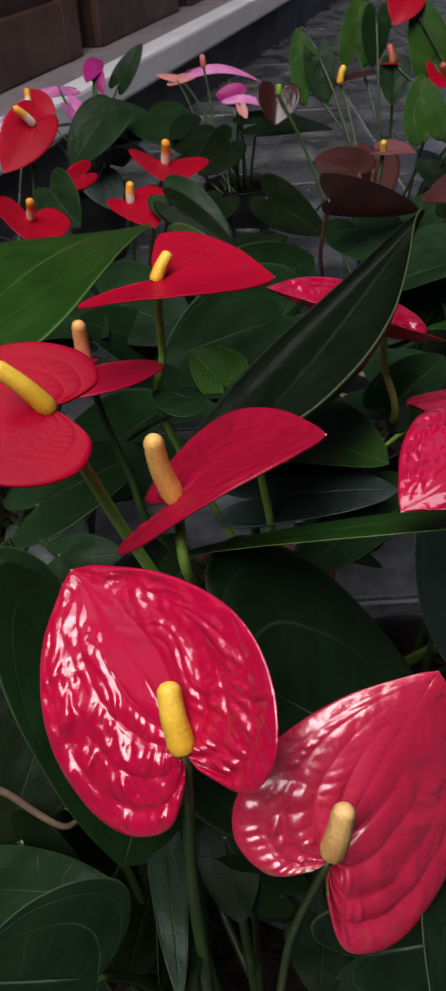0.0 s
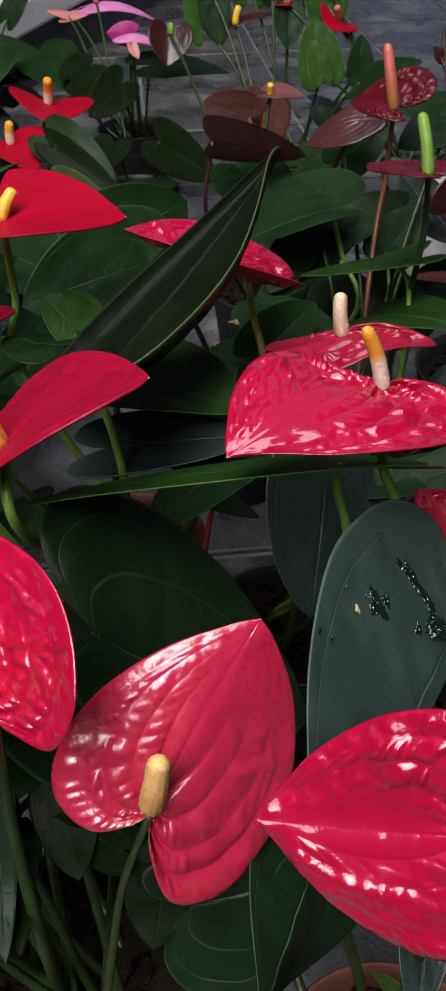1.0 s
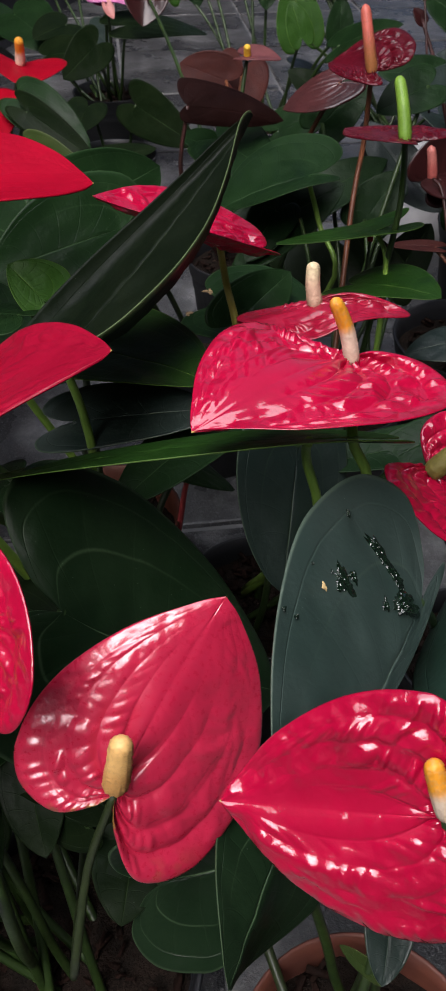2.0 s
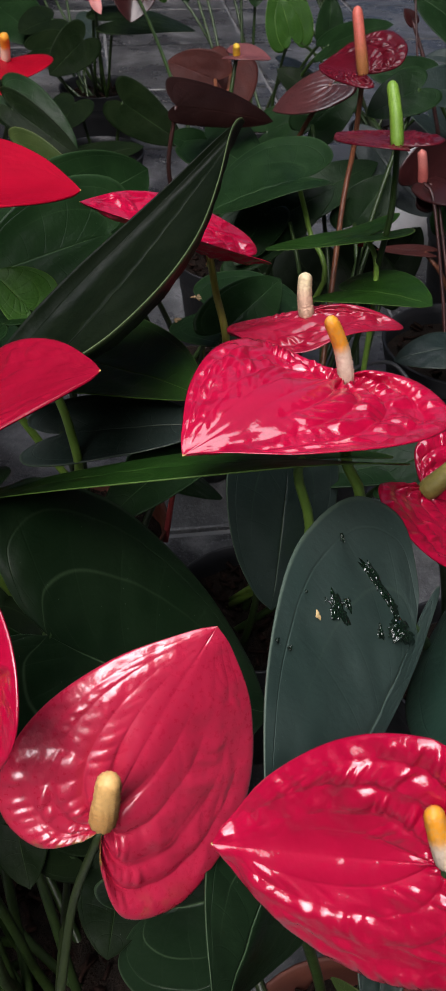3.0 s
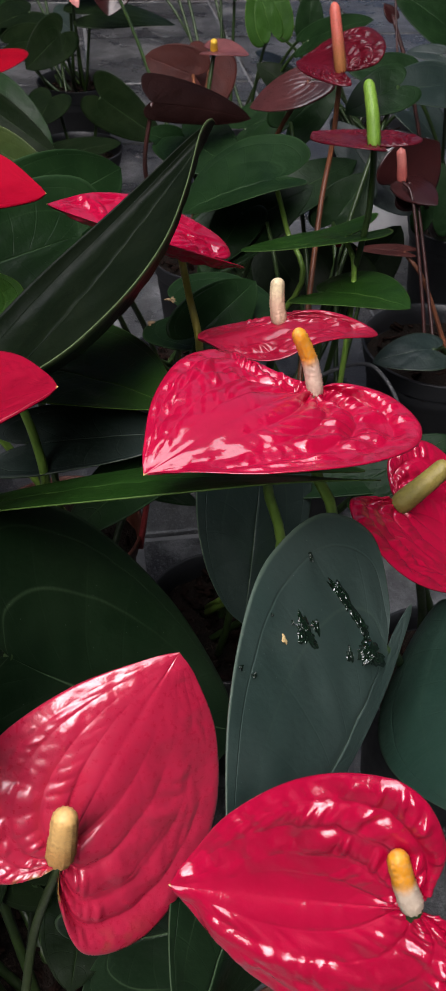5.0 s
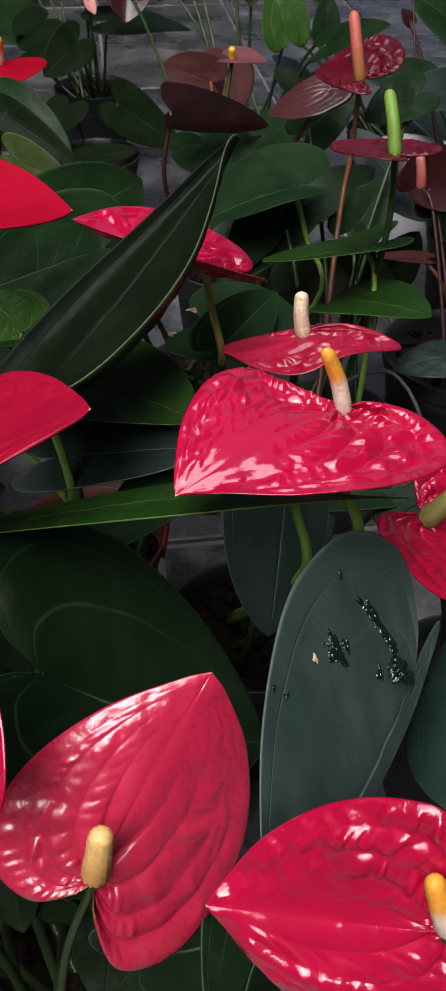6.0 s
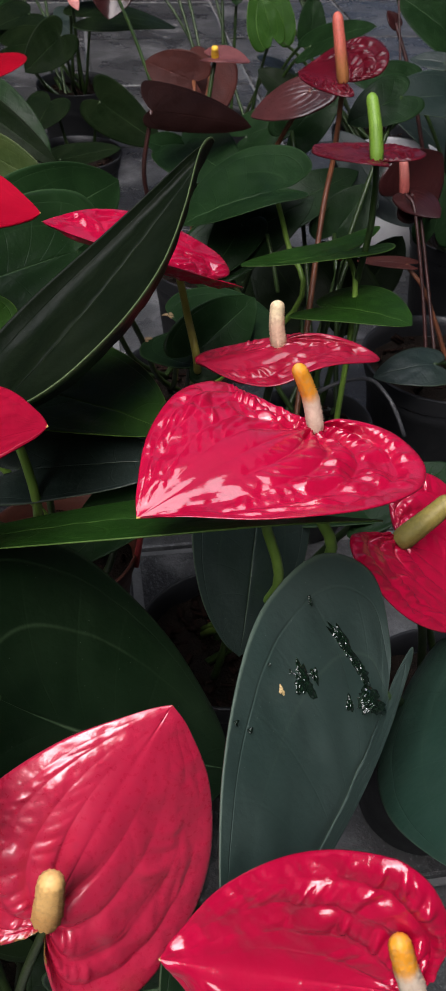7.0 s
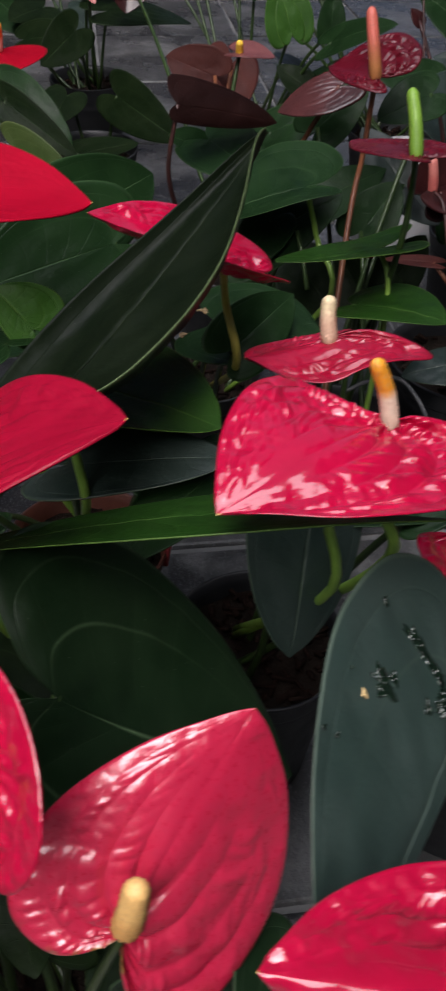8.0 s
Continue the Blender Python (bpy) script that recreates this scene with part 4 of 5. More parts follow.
leaf(front_right, (0.2196, 0.3003, 0.3249), (-0.4346, -0.8968, -0.0829), (0.2998, -0.2309, 0.9256), 0.0658, 0.0366, -0.008, -0.037, 0.050, 0.006, 0.800, -0.197, 0.000, MOSS, seed=113, wave=0.02, fold=(-0.619, 0.000), curl=(-0.034, 0.000), twist=0.817, label="folded hanging leaf with a pale midrib")
leaf(front_left, (0.0483, 0.2778, 0.3192), (-0.770, -0.341, 0.540), (0.603, -0.666, 0.439), 0.0623, 0.0405, 0.127, 0.009, 0.062, -0.000, 0.79, 0.067, -0.12, MOSS, seed=115)
leaf(front_left, (0.0784, 0.4132, 0.3669), (-0.145, -0.978, -0.152), (0.679, -0.210, 0.704), 0.0985, 0.0838, 0.206, 0.055, 0.055, -0.077, 0.32, 0.362, -0.17, GREEN, seed=119)
# Light put into the colour: brighter green offsets the large leaf's shade.
leaf(behind_left, (0.1237, 0.6020, 0.3974), (0.883, -0.450, 0.133), (-0.082, 0.132, 0.988), 0.0934, 0.0533, 0.151, 0.181, 0.050, 0.012, 1.00, -0.131, 0.00, BRIGHT, seed=123)
blade_lgs = leaf(far_mid, (0.2320, 0.7834, 0.3261), (0.885, -0.444, 0.136), (-0.193, -0.085, 0.978), 0.0817, 0.0531, 0.086, 0.074, 0.020, 0.006, 1.40, -0.040, 0.01, GREEN, seed=127, label="dark green leaf with dry spots")
leaf(left_side, (0.0864, 0.6148, 0.4152), (-0.899, 0.438, -0.011), (0.045, 0.117, 0.992), 0.0380, 0.0242, 0.033, -0.143, 0.035, -0.006, 0.86, -0.098, 0.09, GREEN, seed=131)
leaf(left_side, (0.1001, 0.6326, 0.4152), (-0.615, 0.239, 0.751), (0.349, -0.772, 0.531), 0.0319, 0.0198, 0.101, 0.061, 0.050, -0.018, 1.00, 0.272, 0.00, BRIGHT, seed=135)
leaf(chocolate, (0.2158, 1.1739, 0.3677), (0.942, 0.265, -0.208), (0.337, -0.754, 0.563), 0.1313, 0.0280, 0.100, -0.500, 0.060, 0.000, 0.25, -0.350, 0.00, BROWN, seed=139, stem=MAROON_STEM, via=((0.2082, 1.1712, 0.2733),))
leaf(right_side, (0.3384, 0.3929, 0.3889), (-0.1751, -0.9832, -0.0516), (-0.2461, -0.0070, 0.9692), 0.1010, 0.0515, 0.009, -0.160, 0.065, 0.039, 1.039, 0.172, 0.039, SEA_GREEN, seed=143, fold=(0.000, -0.737), curl=(0.000, 0.093), twist=0.500)
# Leaves added in the shade colour, to turn open gaps black.
leaf(front_left, (0.0023, 0.4164, 0.3299), (-0.263, -0.816, -0.515), (0.230, -0.572, 0.788), 0.0702, 0.0341, 0.100, 0.100, 0.060, 0.000, 1.00, 0.000, 0.00, SHADE_GREEN, seed=147, fine=False)
leaf(front_left, (-0.0093, 0.3617, 0.2932), (0.757, -0.444, -0.479), (-0.245, -0.873, 0.422), 0.0463, 0.0225, 0.100, 0.100, 0.060, 0.000, 1.00, 0.000, 0.00, SHADE_GREEN, seed=151, fine=False)
leaf(front_left, (-0.0165, 0.3370, 0.2806), (-0.937, -0.016, 0.348), (0.098, -0.971, 0.219), 0.0402, 0.0195, 0.100, 0.100, 0.060, 0.000, 1.00, 0.000, 0.00, SHADE_GREEN, seed=155, fine=False)
leaf(front_left, (0.0068, 0.4089, 0.2457), (0.729, -0.507, -0.460), (-0.294, -0.838, 0.459), 0.0708, 0.0344, 0.100, 0.100, 0.060, 0.000, 1.00, 0.000, 0.00, SHADE_GREEN, seed=159, fine=False)
leaf(front_left, (0.0543, 0.3748, 0.2265), (-0.232, -0.877, -0.421), (0.256, -0.472, 0.843), 0.0550, 0.0240, 0.100, 0.100, 0.060, 0.000, 1.00, 0.000, 0.00, SHADE_GREEN, seed=163, fine=False)
leaf(front_left, (-0.0117, 0.3623, 0.2221), (0.815, -0.418, -0.402), (-0.258, -0.882, 0.394), 0.0610, 0.0296, 0.100, 0.100, 0.060, 0.000, 1.00, 0.000, 0.00, SHADE_GREEN, seed=167, fine=False)
leaf(front_mid, (-0.0429, 0.4601, 0.2476), (-0.033, -0.811, -0.583), (0.028, -0.584, 0.811), 0.0443, 0.0215, 0.100, 0.100, 0.060, 0.000, 1.00, 0.000, 0.00, SHADE_GREEN, seed=171, fine=False)
leaf(lilac, (-0.1710, 2.2324, 0.3116), (0.573, 0.208, 0.793), (-0.222, -0.891, 0.395), 0.0924, 0.0251, 0.100, 0.100, 0.060, 0.000, 1.00, 0.000, 0.00, GREEN, seed=175, fine=False)
leaf(green_tall, (0.2359, 1.9492, 0.3359), (-0.220, 0.180, 0.959), (0.015, -0.982, 0.188), 0.1075, 0.0318, 0.050, 0.200, 0.060, 0.000, 1.00, 0.000, 0.00, BRIGHT, seed=179, fine=False)
leaf(green_tall, (0.2519, 1.9589, 0.3926), (0.153, -0.407, -0.901), (-0.025, -0.913, 0.408), 0.0948, 0.0299, 0.050, 0.200, 0.060, 0.000, 1.00, 0.000, 0.00, GREEN, seed=183, fine=False)
leaf(green_tall, (0.3284, 2.0023, 0.3871), (0.078, 0.133, 0.988), (-0.010, -0.991, 0.134), 0.1086, 0.0342, 0.050, 0.200, 0.060, 0.000, 1.00, 0.000, 0.00, BRIGHT, seed=187, fine=False)
leaf(green_tall, (0.3605, 1.9578, 0.4517), (-0.053, -0.155, -0.986), (-0.005, -0.988, 0.156), 0.0873, 0.0275, 0.050, 0.200, 0.060, 0.000, 1.00, 0.000, 0.00, GREEN, seed=191, fine=False)
leaf(red_tall, (0.4472, 1.8327, 0.3941), (-0.254, 0.191, 0.948), (0.015, -0.980, 0.201), 0.1081, 0.0383, 0.050, 0.150, 0.060, 0.000, 1.00, 0.000, 0.00, BRIGHT, seed=195, fine=False)
leaf(red_tall, (0.4349, 1.7615, 0.2950), (-0.184, 0.246, 0.952), (0.001, -0.968, 0.250), 0.0917, 0.0406, 0.050, 0.150, 0.060, 0.000, 1.00, 0.000, 0.00, BRIGHT, seed=199, fine=False)
leaf(green_tall, (0.3829, 1.8418, 0.3863), (-0.061, -0.478, -0.876), (0.015, -0.878, 0.478), 0.0683, 0.0283, 0.050, 0.150, 0.060, 0.000, 1.00, 0.000, 0.00, GREEN, seed=203, fine=False)
flower(red_tall, (0.4002, 1.8558, 0.4919), (-0.418, -0.763, -0.494), (0.109, -0.582, 0.806), 0.0571, 0.0323, 0.200, 0.200, 0.060, 0.000, 1.00, 0.000, 0.00, SCARLET, seed=207, fine=False)
flower(red_tall, (0.3793, 1.8435, 0.3924), (-0.990, 0.138, 0.024), (-0.005, -0.205, 0.979), 0.0278, 0.0135, 0.100, 0.300, 0.060, 0.000, 1.00, 0.000, 0.00, SCARLET, spadix=(0.3716, 1.8498, 0.4226), spadix_paint=CORAL, thick=0.007, seed=211, fine=False)
flower(red_tall, (0.4702, 1.8239, 0.3708), (-0.512, -0.859, 0.021), (0.453, -0.249, 0.856), 0.0458, 0.0389, 0.200, 0.200, 0.060, 0.000, 1.00, 0.000, 0.00, SCARLET, spadix=(0.4611, 1.8091, 0.3925), spadix_paint=CORAL, thick=0.007, seed=215, fine=False)
flower(green_tall, (0.2942, 1.9463, 0.3427), (0.950, -0.044, 0.309), (-0.311, -0.202, 0.929), 0.0797, 0.0170, 0.100, 0.300, 0.060, 0.000, 1.00, 0.000, 0.00, CHOCOLATE, spadix=(0.3023, 1.9513, 0.3727), spadix_paint=YELLOW, thick=0.007, seed=219, fine=False)
flower(chocolate, (0.1720, 1.8031, 0.3578), (-0.132, -0.704, -0.698), (0.077, -0.709, 0.701), 0.0574, 0.0390, 0.100, 0.350, 0.060, 0.000, 1.00, 0.000, 0.00, CHOCOLATE, spadix=(0.1735, 1.8063, 0.3739), spadix_paint=LIME, thick=0.006, seed=223, fine=False)
flower(chocolate, (0.2996, 1.3287, 0.3794), (0.942, -0.330, 0.064), (-0.124, -0.164, 0.979), 0.0447, 0.0217, 0.100, 0.350, 0.060, 0.000, 1.00, 0.000, 0.00, DUSK, spadix=(0.2986, 1.3221, 0.3929), spadix_paint=YELLOW, thick=0.005, seed=227, fine=False)
leaf(chocolate, (0.2816, 1.4476, 0.3152), (-0.938, 0.138, 0.318), (-0.049, -0.961, 0.272), 0.0706, 0.0343, 0.100, 0.100, 0.060, 0.000, 1.00, 0.000, 0.00, RUST, seed=231, fine=False, stem=RED_STEM)
leaf(chocolate, (0.3091, 1.4882, 0.3188), (-0.271, -0.778, -0.567), (0.208, -0.622, 0.755), 0.1045, 0.0406, 0.100, 0.100, 0.060, 0.000, 1.00, 0.000, 0.00, RUST, seed=235, fine=False, stem=RED_STEM)
flower(lilac, (-0.2971, 2.1609, 0.3215), (-0.779, -0.601, 0.179), (0.244, -0.028, 0.969), 0.1354, 0.0229, 0.600, -0.800, 0.060, 0.000, 1.00, 0.000, 0.00, LILAC, seed=239, fine=False)
flower(lilac, (-0.2179, 2.1813, 0.3529), (0.286, -0.811, -0.510), (-0.248, -0.577, 0.778), 0.0714, 0.0168, 0.200, -0.300, 0.060, 0.000, 1.00, 0.000, 0.00, MAGENTA, seed=243, fine=False)
flower(lilac, (-0.2143, 2.1833, 0.3612), (-0.179, -0.944, -0.277), (0.280, -0.319, 0.905), 0.0631, 0.0208, 0.200, -0.300, 0.060, 0.000, 1.00, 0.000, 0.00, MAGENTA, seed=247, fine=False)
flower(lilac, (-0.2425, 2.0127, 0.3054), (0.668, -0.512, -0.540), (-0.256, -0.839, 0.480), 0.0914, 0.0228, 0.400, -0.800, 0.060, 0.000, 1.00, 0.000, 0.00, LILAC, seed=251, fine=False)
flower(orange_bract, (-0.0469, 2.2459, 0.3108), (0.965, 0.109, 0.238), (-0.208, -0.234, 0.950), 0.0633, 0.0239, 0.200, -0.300, 0.060, 0.000, 1.00, 0.000, 0.00, SALMON, seed=255, fine=False)
flower(orange_bract, (-0.0370, 2.2466, 0.3102), (-0.951, -0.027, 0.308), (0.306, -0.208, 0.929), 0.0538, 0.0203, 0.200, -0.300, 0.060, 0.000, 1.00, 0.000, 0.00, SALMON, seed=259, fine=False)
flower(orange_bract, (0.0166, 2.2536, 0.3297), (0.979, 0.062, 0.194), (-0.176, -0.220, 0.959), 0.1201, 0.0204, 0.600, -0.800, 0.060, 0.000, 1.00, 0.000, 0.00, LILAC, spadix=(0.0152, 2.2577, 0.3535), spadix_paint=ROSE, thick=0.007, seed=263, fine=False)
flower(orange_bract, (0.0940, 1.9015, 0.3389), (0.993, 0.023, 0.112), (-0.105, -0.210, 0.972), 0.0822, 0.0163, 0.700, -0.800, 0.060, 0.000, 1.00, 0.000, 0.00, LILAC, seed=267, fine=False)
flower(orange_bract, (0.0989, 1.9016, 0.3387), (-0.999, -0.017, 0.052), (0.030, -0.967, 0.253), 0.0446, 0.0217, 0.100, -0.200, 0.060, 0.000, 1.00, 0.000, 0.00, MAGENTA, seed=271, fine=False)
flower(scarlet_side, (-0.2234, 1.5629, 0.3819), (-0.393, -0.783, -0.483), (0.370, -0.615, 0.696), 0.0975, 0.0397, 0.100, 0.100, 0.060, 0.000, 1.00, 0.000, 0.00, SCARLET, spadix=(-0.2454, 1.5432, 0.4135), spadix_paint=TWO_TONE, thick=0.007, seed=275, fine=False)
flower(scarlet_side, (-0.2483, 1.6638, 0.3902), (0.810, -0.469, -0.352), (0.040, -0.554, 0.832), 0.0561, 0.0327, 0.100, 0.200, 0.060, 0.000, 1.00, 0.000, 0.00, SCARLET, spadix=(-0.2489, 1.6687, 0.4157), spadix_paint=TWO_TONE, thick=0.006, seed=279, fine=False)
flower(scarlet_side, (-0.1413, 1.5112, 0.3165), (-0.739, -0.641, -0.209), (0.508, -0.733, 0.453), 0.0509, 0.0198, 0.100, 0.100, 0.060, 0.000, 1.00, 0.000, 0.00, SCARLET, seed=283, fine=False)
leaf(scarlet, (0.0140, 1.3057, 0.3241), (0.745, -0.563, -0.358), (-0.282, -0.753, 0.595), 0.1080, 0.0214, 0.200, 0.300, 0.060, 0.000, 1.00, 0.000, 0.00, SHADE_GREEN, seed=287, fine=False)
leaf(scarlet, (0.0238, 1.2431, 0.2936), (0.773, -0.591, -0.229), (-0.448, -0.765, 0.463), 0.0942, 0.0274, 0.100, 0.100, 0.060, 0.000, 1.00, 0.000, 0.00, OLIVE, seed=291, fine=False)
leaf(shaded, (0.1456, 1.6523, 0.2221), (0.543, -0.830, -0.130), (-0.676, -0.523, 0.519), 0.1422, 0.0402, 0.200, 0.100, 0.060, 0.000, 1.00, 0.000, 0.00, SHADE_GREEN, seed=295, fine=False)
leaf(shaded, (0.0867, 1.4807, 0.1940), (0.965, 0.123, 0.230), (-0.196, -0.235, 0.952), 0.0922, 0.0313, 0.100, 0.100, 0.060, 0.000, 1.00, 0.000, 0.00, SHADE_GREEN, seed=299, fine=False)
leaf(far_mid, (0.1061, 0.8071, 0.3984), (0.679, 0.730, 0.080), (0.557, -0.583, 0.591), 0.1190, 0.0416, 0.100, 0.100, 0.060, 0.000, 1.00, 0.000, 0.00, GREEN, seed=303, fine=False)
leaf(scarlet, (0.0096, 1.3266, 0.3303), (0.746, -0.582, -0.324), (-0.176, -0.641, 0.747), 0.1068, 0.0342, 0.200, 0.100, 0.060, 0.000, 1.00, 0.000, 0.00, GREEN, seed=307, fine=False)
leaf(lilac, (-0.2030, 2.0118, 0.2693), (0.982, 0.158, 0.102), (-0.003, -0.530, 0.848), 0.1413, 0.0667, 0.200, 0.100, 0.060, 0.000, 1.00, 0.000, 0.00, GREEN, seed=311, fine=False)
leaf(lilac, (-0.1676, 1.9730, 0.3011), (-0.589, -0.644, -0.489), (-0.043, -0.579, 0.814), 0.1320, 0.0560, 0.200, 0.100, 0.060, 0.000, 1.00, 0.000, 0.00, GREEN, seed=315, fine=False)
leaf(orange_bract, (-0.0855, 2.0304, 0.2779), (0.570, -0.812, -0.128), (-0.194, -0.284, 0.939), 0.1309, 0.0617, 0.200, 0.100, 0.060, 0.000, 1.00, 0.000, 0.00, GREEN, seed=319, fine=False)
leaf(scarlet_side, (-0.1751, 1.4008, 0.3264), (0.511, -0.755, -0.412), (-0.409, -0.635, 0.656), 0.0769, 0.0363, 0.200, 0.100, 0.060, 0.000, 1.00, 0.000, 0.00, GREEN, seed=323, fine=False)
leaf(orange_bract, (0.1339, 1.8784, 0.2902), (0.945, 0.328, 0.002), (0.062, -0.185, 0.981), 0.1605, 0.0530, 0.200, 0.000, 0.060, 0.000, 1.00, 0.000, 0.00, SHADE_GREEN, seed=327, fine=False)
leaf(orange_bract, (0.0794, 1.8203, 0.2736), (-0.589, -0.721, -0.367), (0.445, -0.668, 0.597), 0.0932, 0.0362, 0.100, 0.100, 0.060, 0.000, 1.00, 0.000, 0.00, SHADE_GREEN, seed=331, fine=False)
leaf(left_side, (0.0296, 0.7462, 0.3043), (-0.672, -0.736, 0.085), (0.519, -0.387, 0.762), 0.1177, 0.0480, 0.100, 0.100, 0.060, 0.000, 1.00, 0.000, 0.00, GREEN, seed=335, fine=False)
leaf(scarlet, (-0.0761, 1.1780, 0.2508), (0.773, -0.634, -0.028), (-0.254, -0.349, 0.902), 0.1561, 0.0636, 0.100, 0.100, 0.060, 0.000, 1.00, 0.000, 0.00, GREEN, seed=339, fine=False)
leaf(scarlet, (-0.0120, 1.1147, 0.2111), (-0.713, -0.388, 0.584), (0.700, -0.362, 0.615), 0.1075, 0.0438, 0.100, 0.100, 0.060, 0.000, 1.00, 0.000, 0.00, GREEN, seed=343, fine=False)
leaf(far_mid, (0.0707, 0.9236, 0.2620), (-0.678, -0.726, 0.116), (0.374, -0.204, 0.905), 0.1175, 0.0479, 0.100, 0.100, 0.060, 0.000, 1.00, 0.000, 0.00, GREEN, seed=347, fine=False)
leaf(scarlet_side, (-0.1603, 1.1600, 0.2535), (0.731, -0.682, 0.019), (-0.298, -0.294, 0.908), 0.1339, 0.0520, 0.100, 0.100, 0.060, 0.000, 1.00, 0.000, 0.00, GREEN, seed=351, fine=False)
leaf(far_mid, (0.1181, 0.8247, 0.2868), (-0.509, -0.849, -0.143), (0.177, -0.266, 0.948), 0.0823, 0.0335, 0.100, 0.100, 0.060, 0.000, 1.00, 0.000, 0.00, GREEN, seed=355, fine=False)
leaf(dark_right, (0.4805, 1.1199, 0.3995), (-0.906, -0.339, -0.252), (-0.031, -0.542, 0.840), 0.0665, 0.0290, 0.100, 0.100, 0.060, 0.000, 1.00, 0.000, 0.00, GREEN, seed=359, fine=False)
leaf(maroon_far, (0.5669, 1.2143, 0.3705), (-0.947, -0.308, 0.091), (0.235, -0.470, 0.851), 0.0883, 0.0343, 0.100, 0.100, 0.060, 0.000, 1.00, 0.000, 0.00, BLUE_GREEN, seed=363, fine=False)
leaf(dark_right, (0.4651, 1.1122, 0.3042), (-0.511, 0.628, 0.587), (-0.046, -0.702, 0.711), 0.0822, 0.0279, 0.100, 0.100, 0.060, 0.000, 1.00, 0.000, 0.00, BLUE_GREEN, seed=367, fine=False)
leaf(maroon_far, (0.6427, 1.4618, 0.3708), (-0.782, 0.362, 0.508), (0.192, -0.635, 0.748), 0.0964, 0.0421, 0.100, 0.100, 0.060, 0.000, 1.00, 0.000, 0.00, GREEN, seed=371, fine=False)
flower(maroon_far, (0.4838, 1.0669, 0.3169), (0.749, 0.352, 0.561), (0.151, -0.915, 0.373), 0.0602, 0.0351, 0.100, 0.300, 0.060, 0.000, 1.00, 0.000, 0.00, CHOCOLATE, spadix=(0.4782, 1.0713, 0.3517), spadix_paint=ROSE, thick=0.006, seed=375, fine=False, stem=MAROON_STEM)
flower(maroon_far, (0.4890, 1.0548, 0.3191), (0.411, -0.911, -0.045), (-0.204, -0.140, 0.969), 0.0471, 0.0206, 0.100, -0.200, 0.060, 0.000, 1.00, 0.000, 0.00, CHOCOLATE, seed=379, fine=False, stem=MAROON_STEM)
flower(maroon_far, (0.5536, 1.4409, 0.3912), (-0.594, 0.336, 0.731), (0.137, -0.853, 0.504), 0.0198, 0.0096, 0.100, 0.200, 0.060, 0.000, 1.00, 0.000, 0.00, CHOCOLATE, seed=383, fine=False, stem=MAROON_STEM)
leaf(seedling, (0.4860, 1.0258, 0.2541), (-0.955, 0.298, 0.011), (-0.049, -0.191, 0.980), 0.0536, 0.0104, 0.100, 0.100, 0.060, 0.000, 1.00, 0.000, 0.00, RUST, seed=387, fine=False, stem=RED_STEM)
leaf(seedling, (0.4923, 0.8996, 0.2064), (-0.997, -0.049, 0.055), (0.064, -0.203, 0.977), 0.0606, 0.0278, 0.300, -0.100, 0.060, 0.000, 1.00, 0.000, 0.00, BLUE_GREEN, seed=391, fine=False)
leaf(far_mid, (0.3485, 1.0867, 0.2858), (0.886, 0.200, 0.420), (-0.229, -0.599, 0.767), 0.1045, 0.0304, 0.100, 0.100, 0.060, 0.000, 1.00, 0.000, 0.00, GREEN, seed=395, fine=False)
leaf(dark_right, (0.3810, 1.2078, 0.3316), (0.706, 0.081, 0.704), (-0.308, -0.860, 0.408), 0.0770, 0.0314, 0.100, 0.100, 0.060, 0.000, 1.00, 0.000, 0.00, GREEN, seed=399, fine=False)
leaf(chocolate, (0.3357, 1.2696, 0.3045), (0.852, -0.229, 0.470), (-0.519, -0.481, 0.707), 0.0896, 0.0313, 0.100, 0.100, 0.060, 0.000, 1.00, 0.000, 0.00, GREEN, seed=403, fine=False)
leaf(dark_right, (0.2731, 1.0055, 0.2798), (0.867, 0.247, 0.433), (-0.210, -0.605, 0.768), 0.1213, 0.0377, 0.100, 0.100, 0.060, 0.000, 1.00, 0.000, 0.00, GREEN, seed=407, fine=False)
leaf(maroon_far, (0.5474, 1.3246, 0.3519), (-0.993, 0.011, 0.118), (0.094, -0.533, 0.841), 0.0752, 0.0307, 0.100, 0.100, 0.060, 0.000, 1.00, 0.000, 0.00, GREEN, seed=411, fine=False)
leaf(dark_right, (0.4123, 1.0665, 0.2703), (0.591, 0.188, 0.785), (-0.237, -0.889, 0.391), 0.0646, 0.0314, 0.100, 0.100, 0.060, 0.000, 1.00, 0.000, 0.00, GREEN, seed=415, fine=False)
leaf(chocolate, (0.2569, 1.2355, 0.3064), (0.600, -0.792, -0.112), (-0.206, -0.288, 0.935), 0.0957, 0.0465, 0.100, 0.100, 0.060, 0.000, 1.00, 0.000, 0.00, GREEN, seed=419, fine=False)
leaf(chocolate, (0.2540, 1.2507, 0.2891), (-0.848, -0.224, 0.481), (0.525, -0.484, 0.700), 0.0503, 0.0244, 0.100, 0.100, 0.060, 0.000, 1.00, 0.000, 0.00, GREEN, seed=423, fine=False)
leaf(maroon_far, (0.4779, 1.1570, 0.2859), (0.505, -0.806, -0.310), (-0.224, -0.469, 0.854), 0.0678, 0.0296, 0.100, 0.100, 0.060, 0.000, 1.00, 0.000, 0.00, BLUE_GREEN, seed=427, fine=False)
leaf(maroon_far, (0.5612, 1.1611, 0.2269), (0.095, 0.363, 0.927), (-0.033, -0.929, 0.368), 0.0699, 0.0305, 0.100, 0.100, 0.060, 0.000, 1.00, 0.000, 0.00, GREEN, seed=431, fine=False)
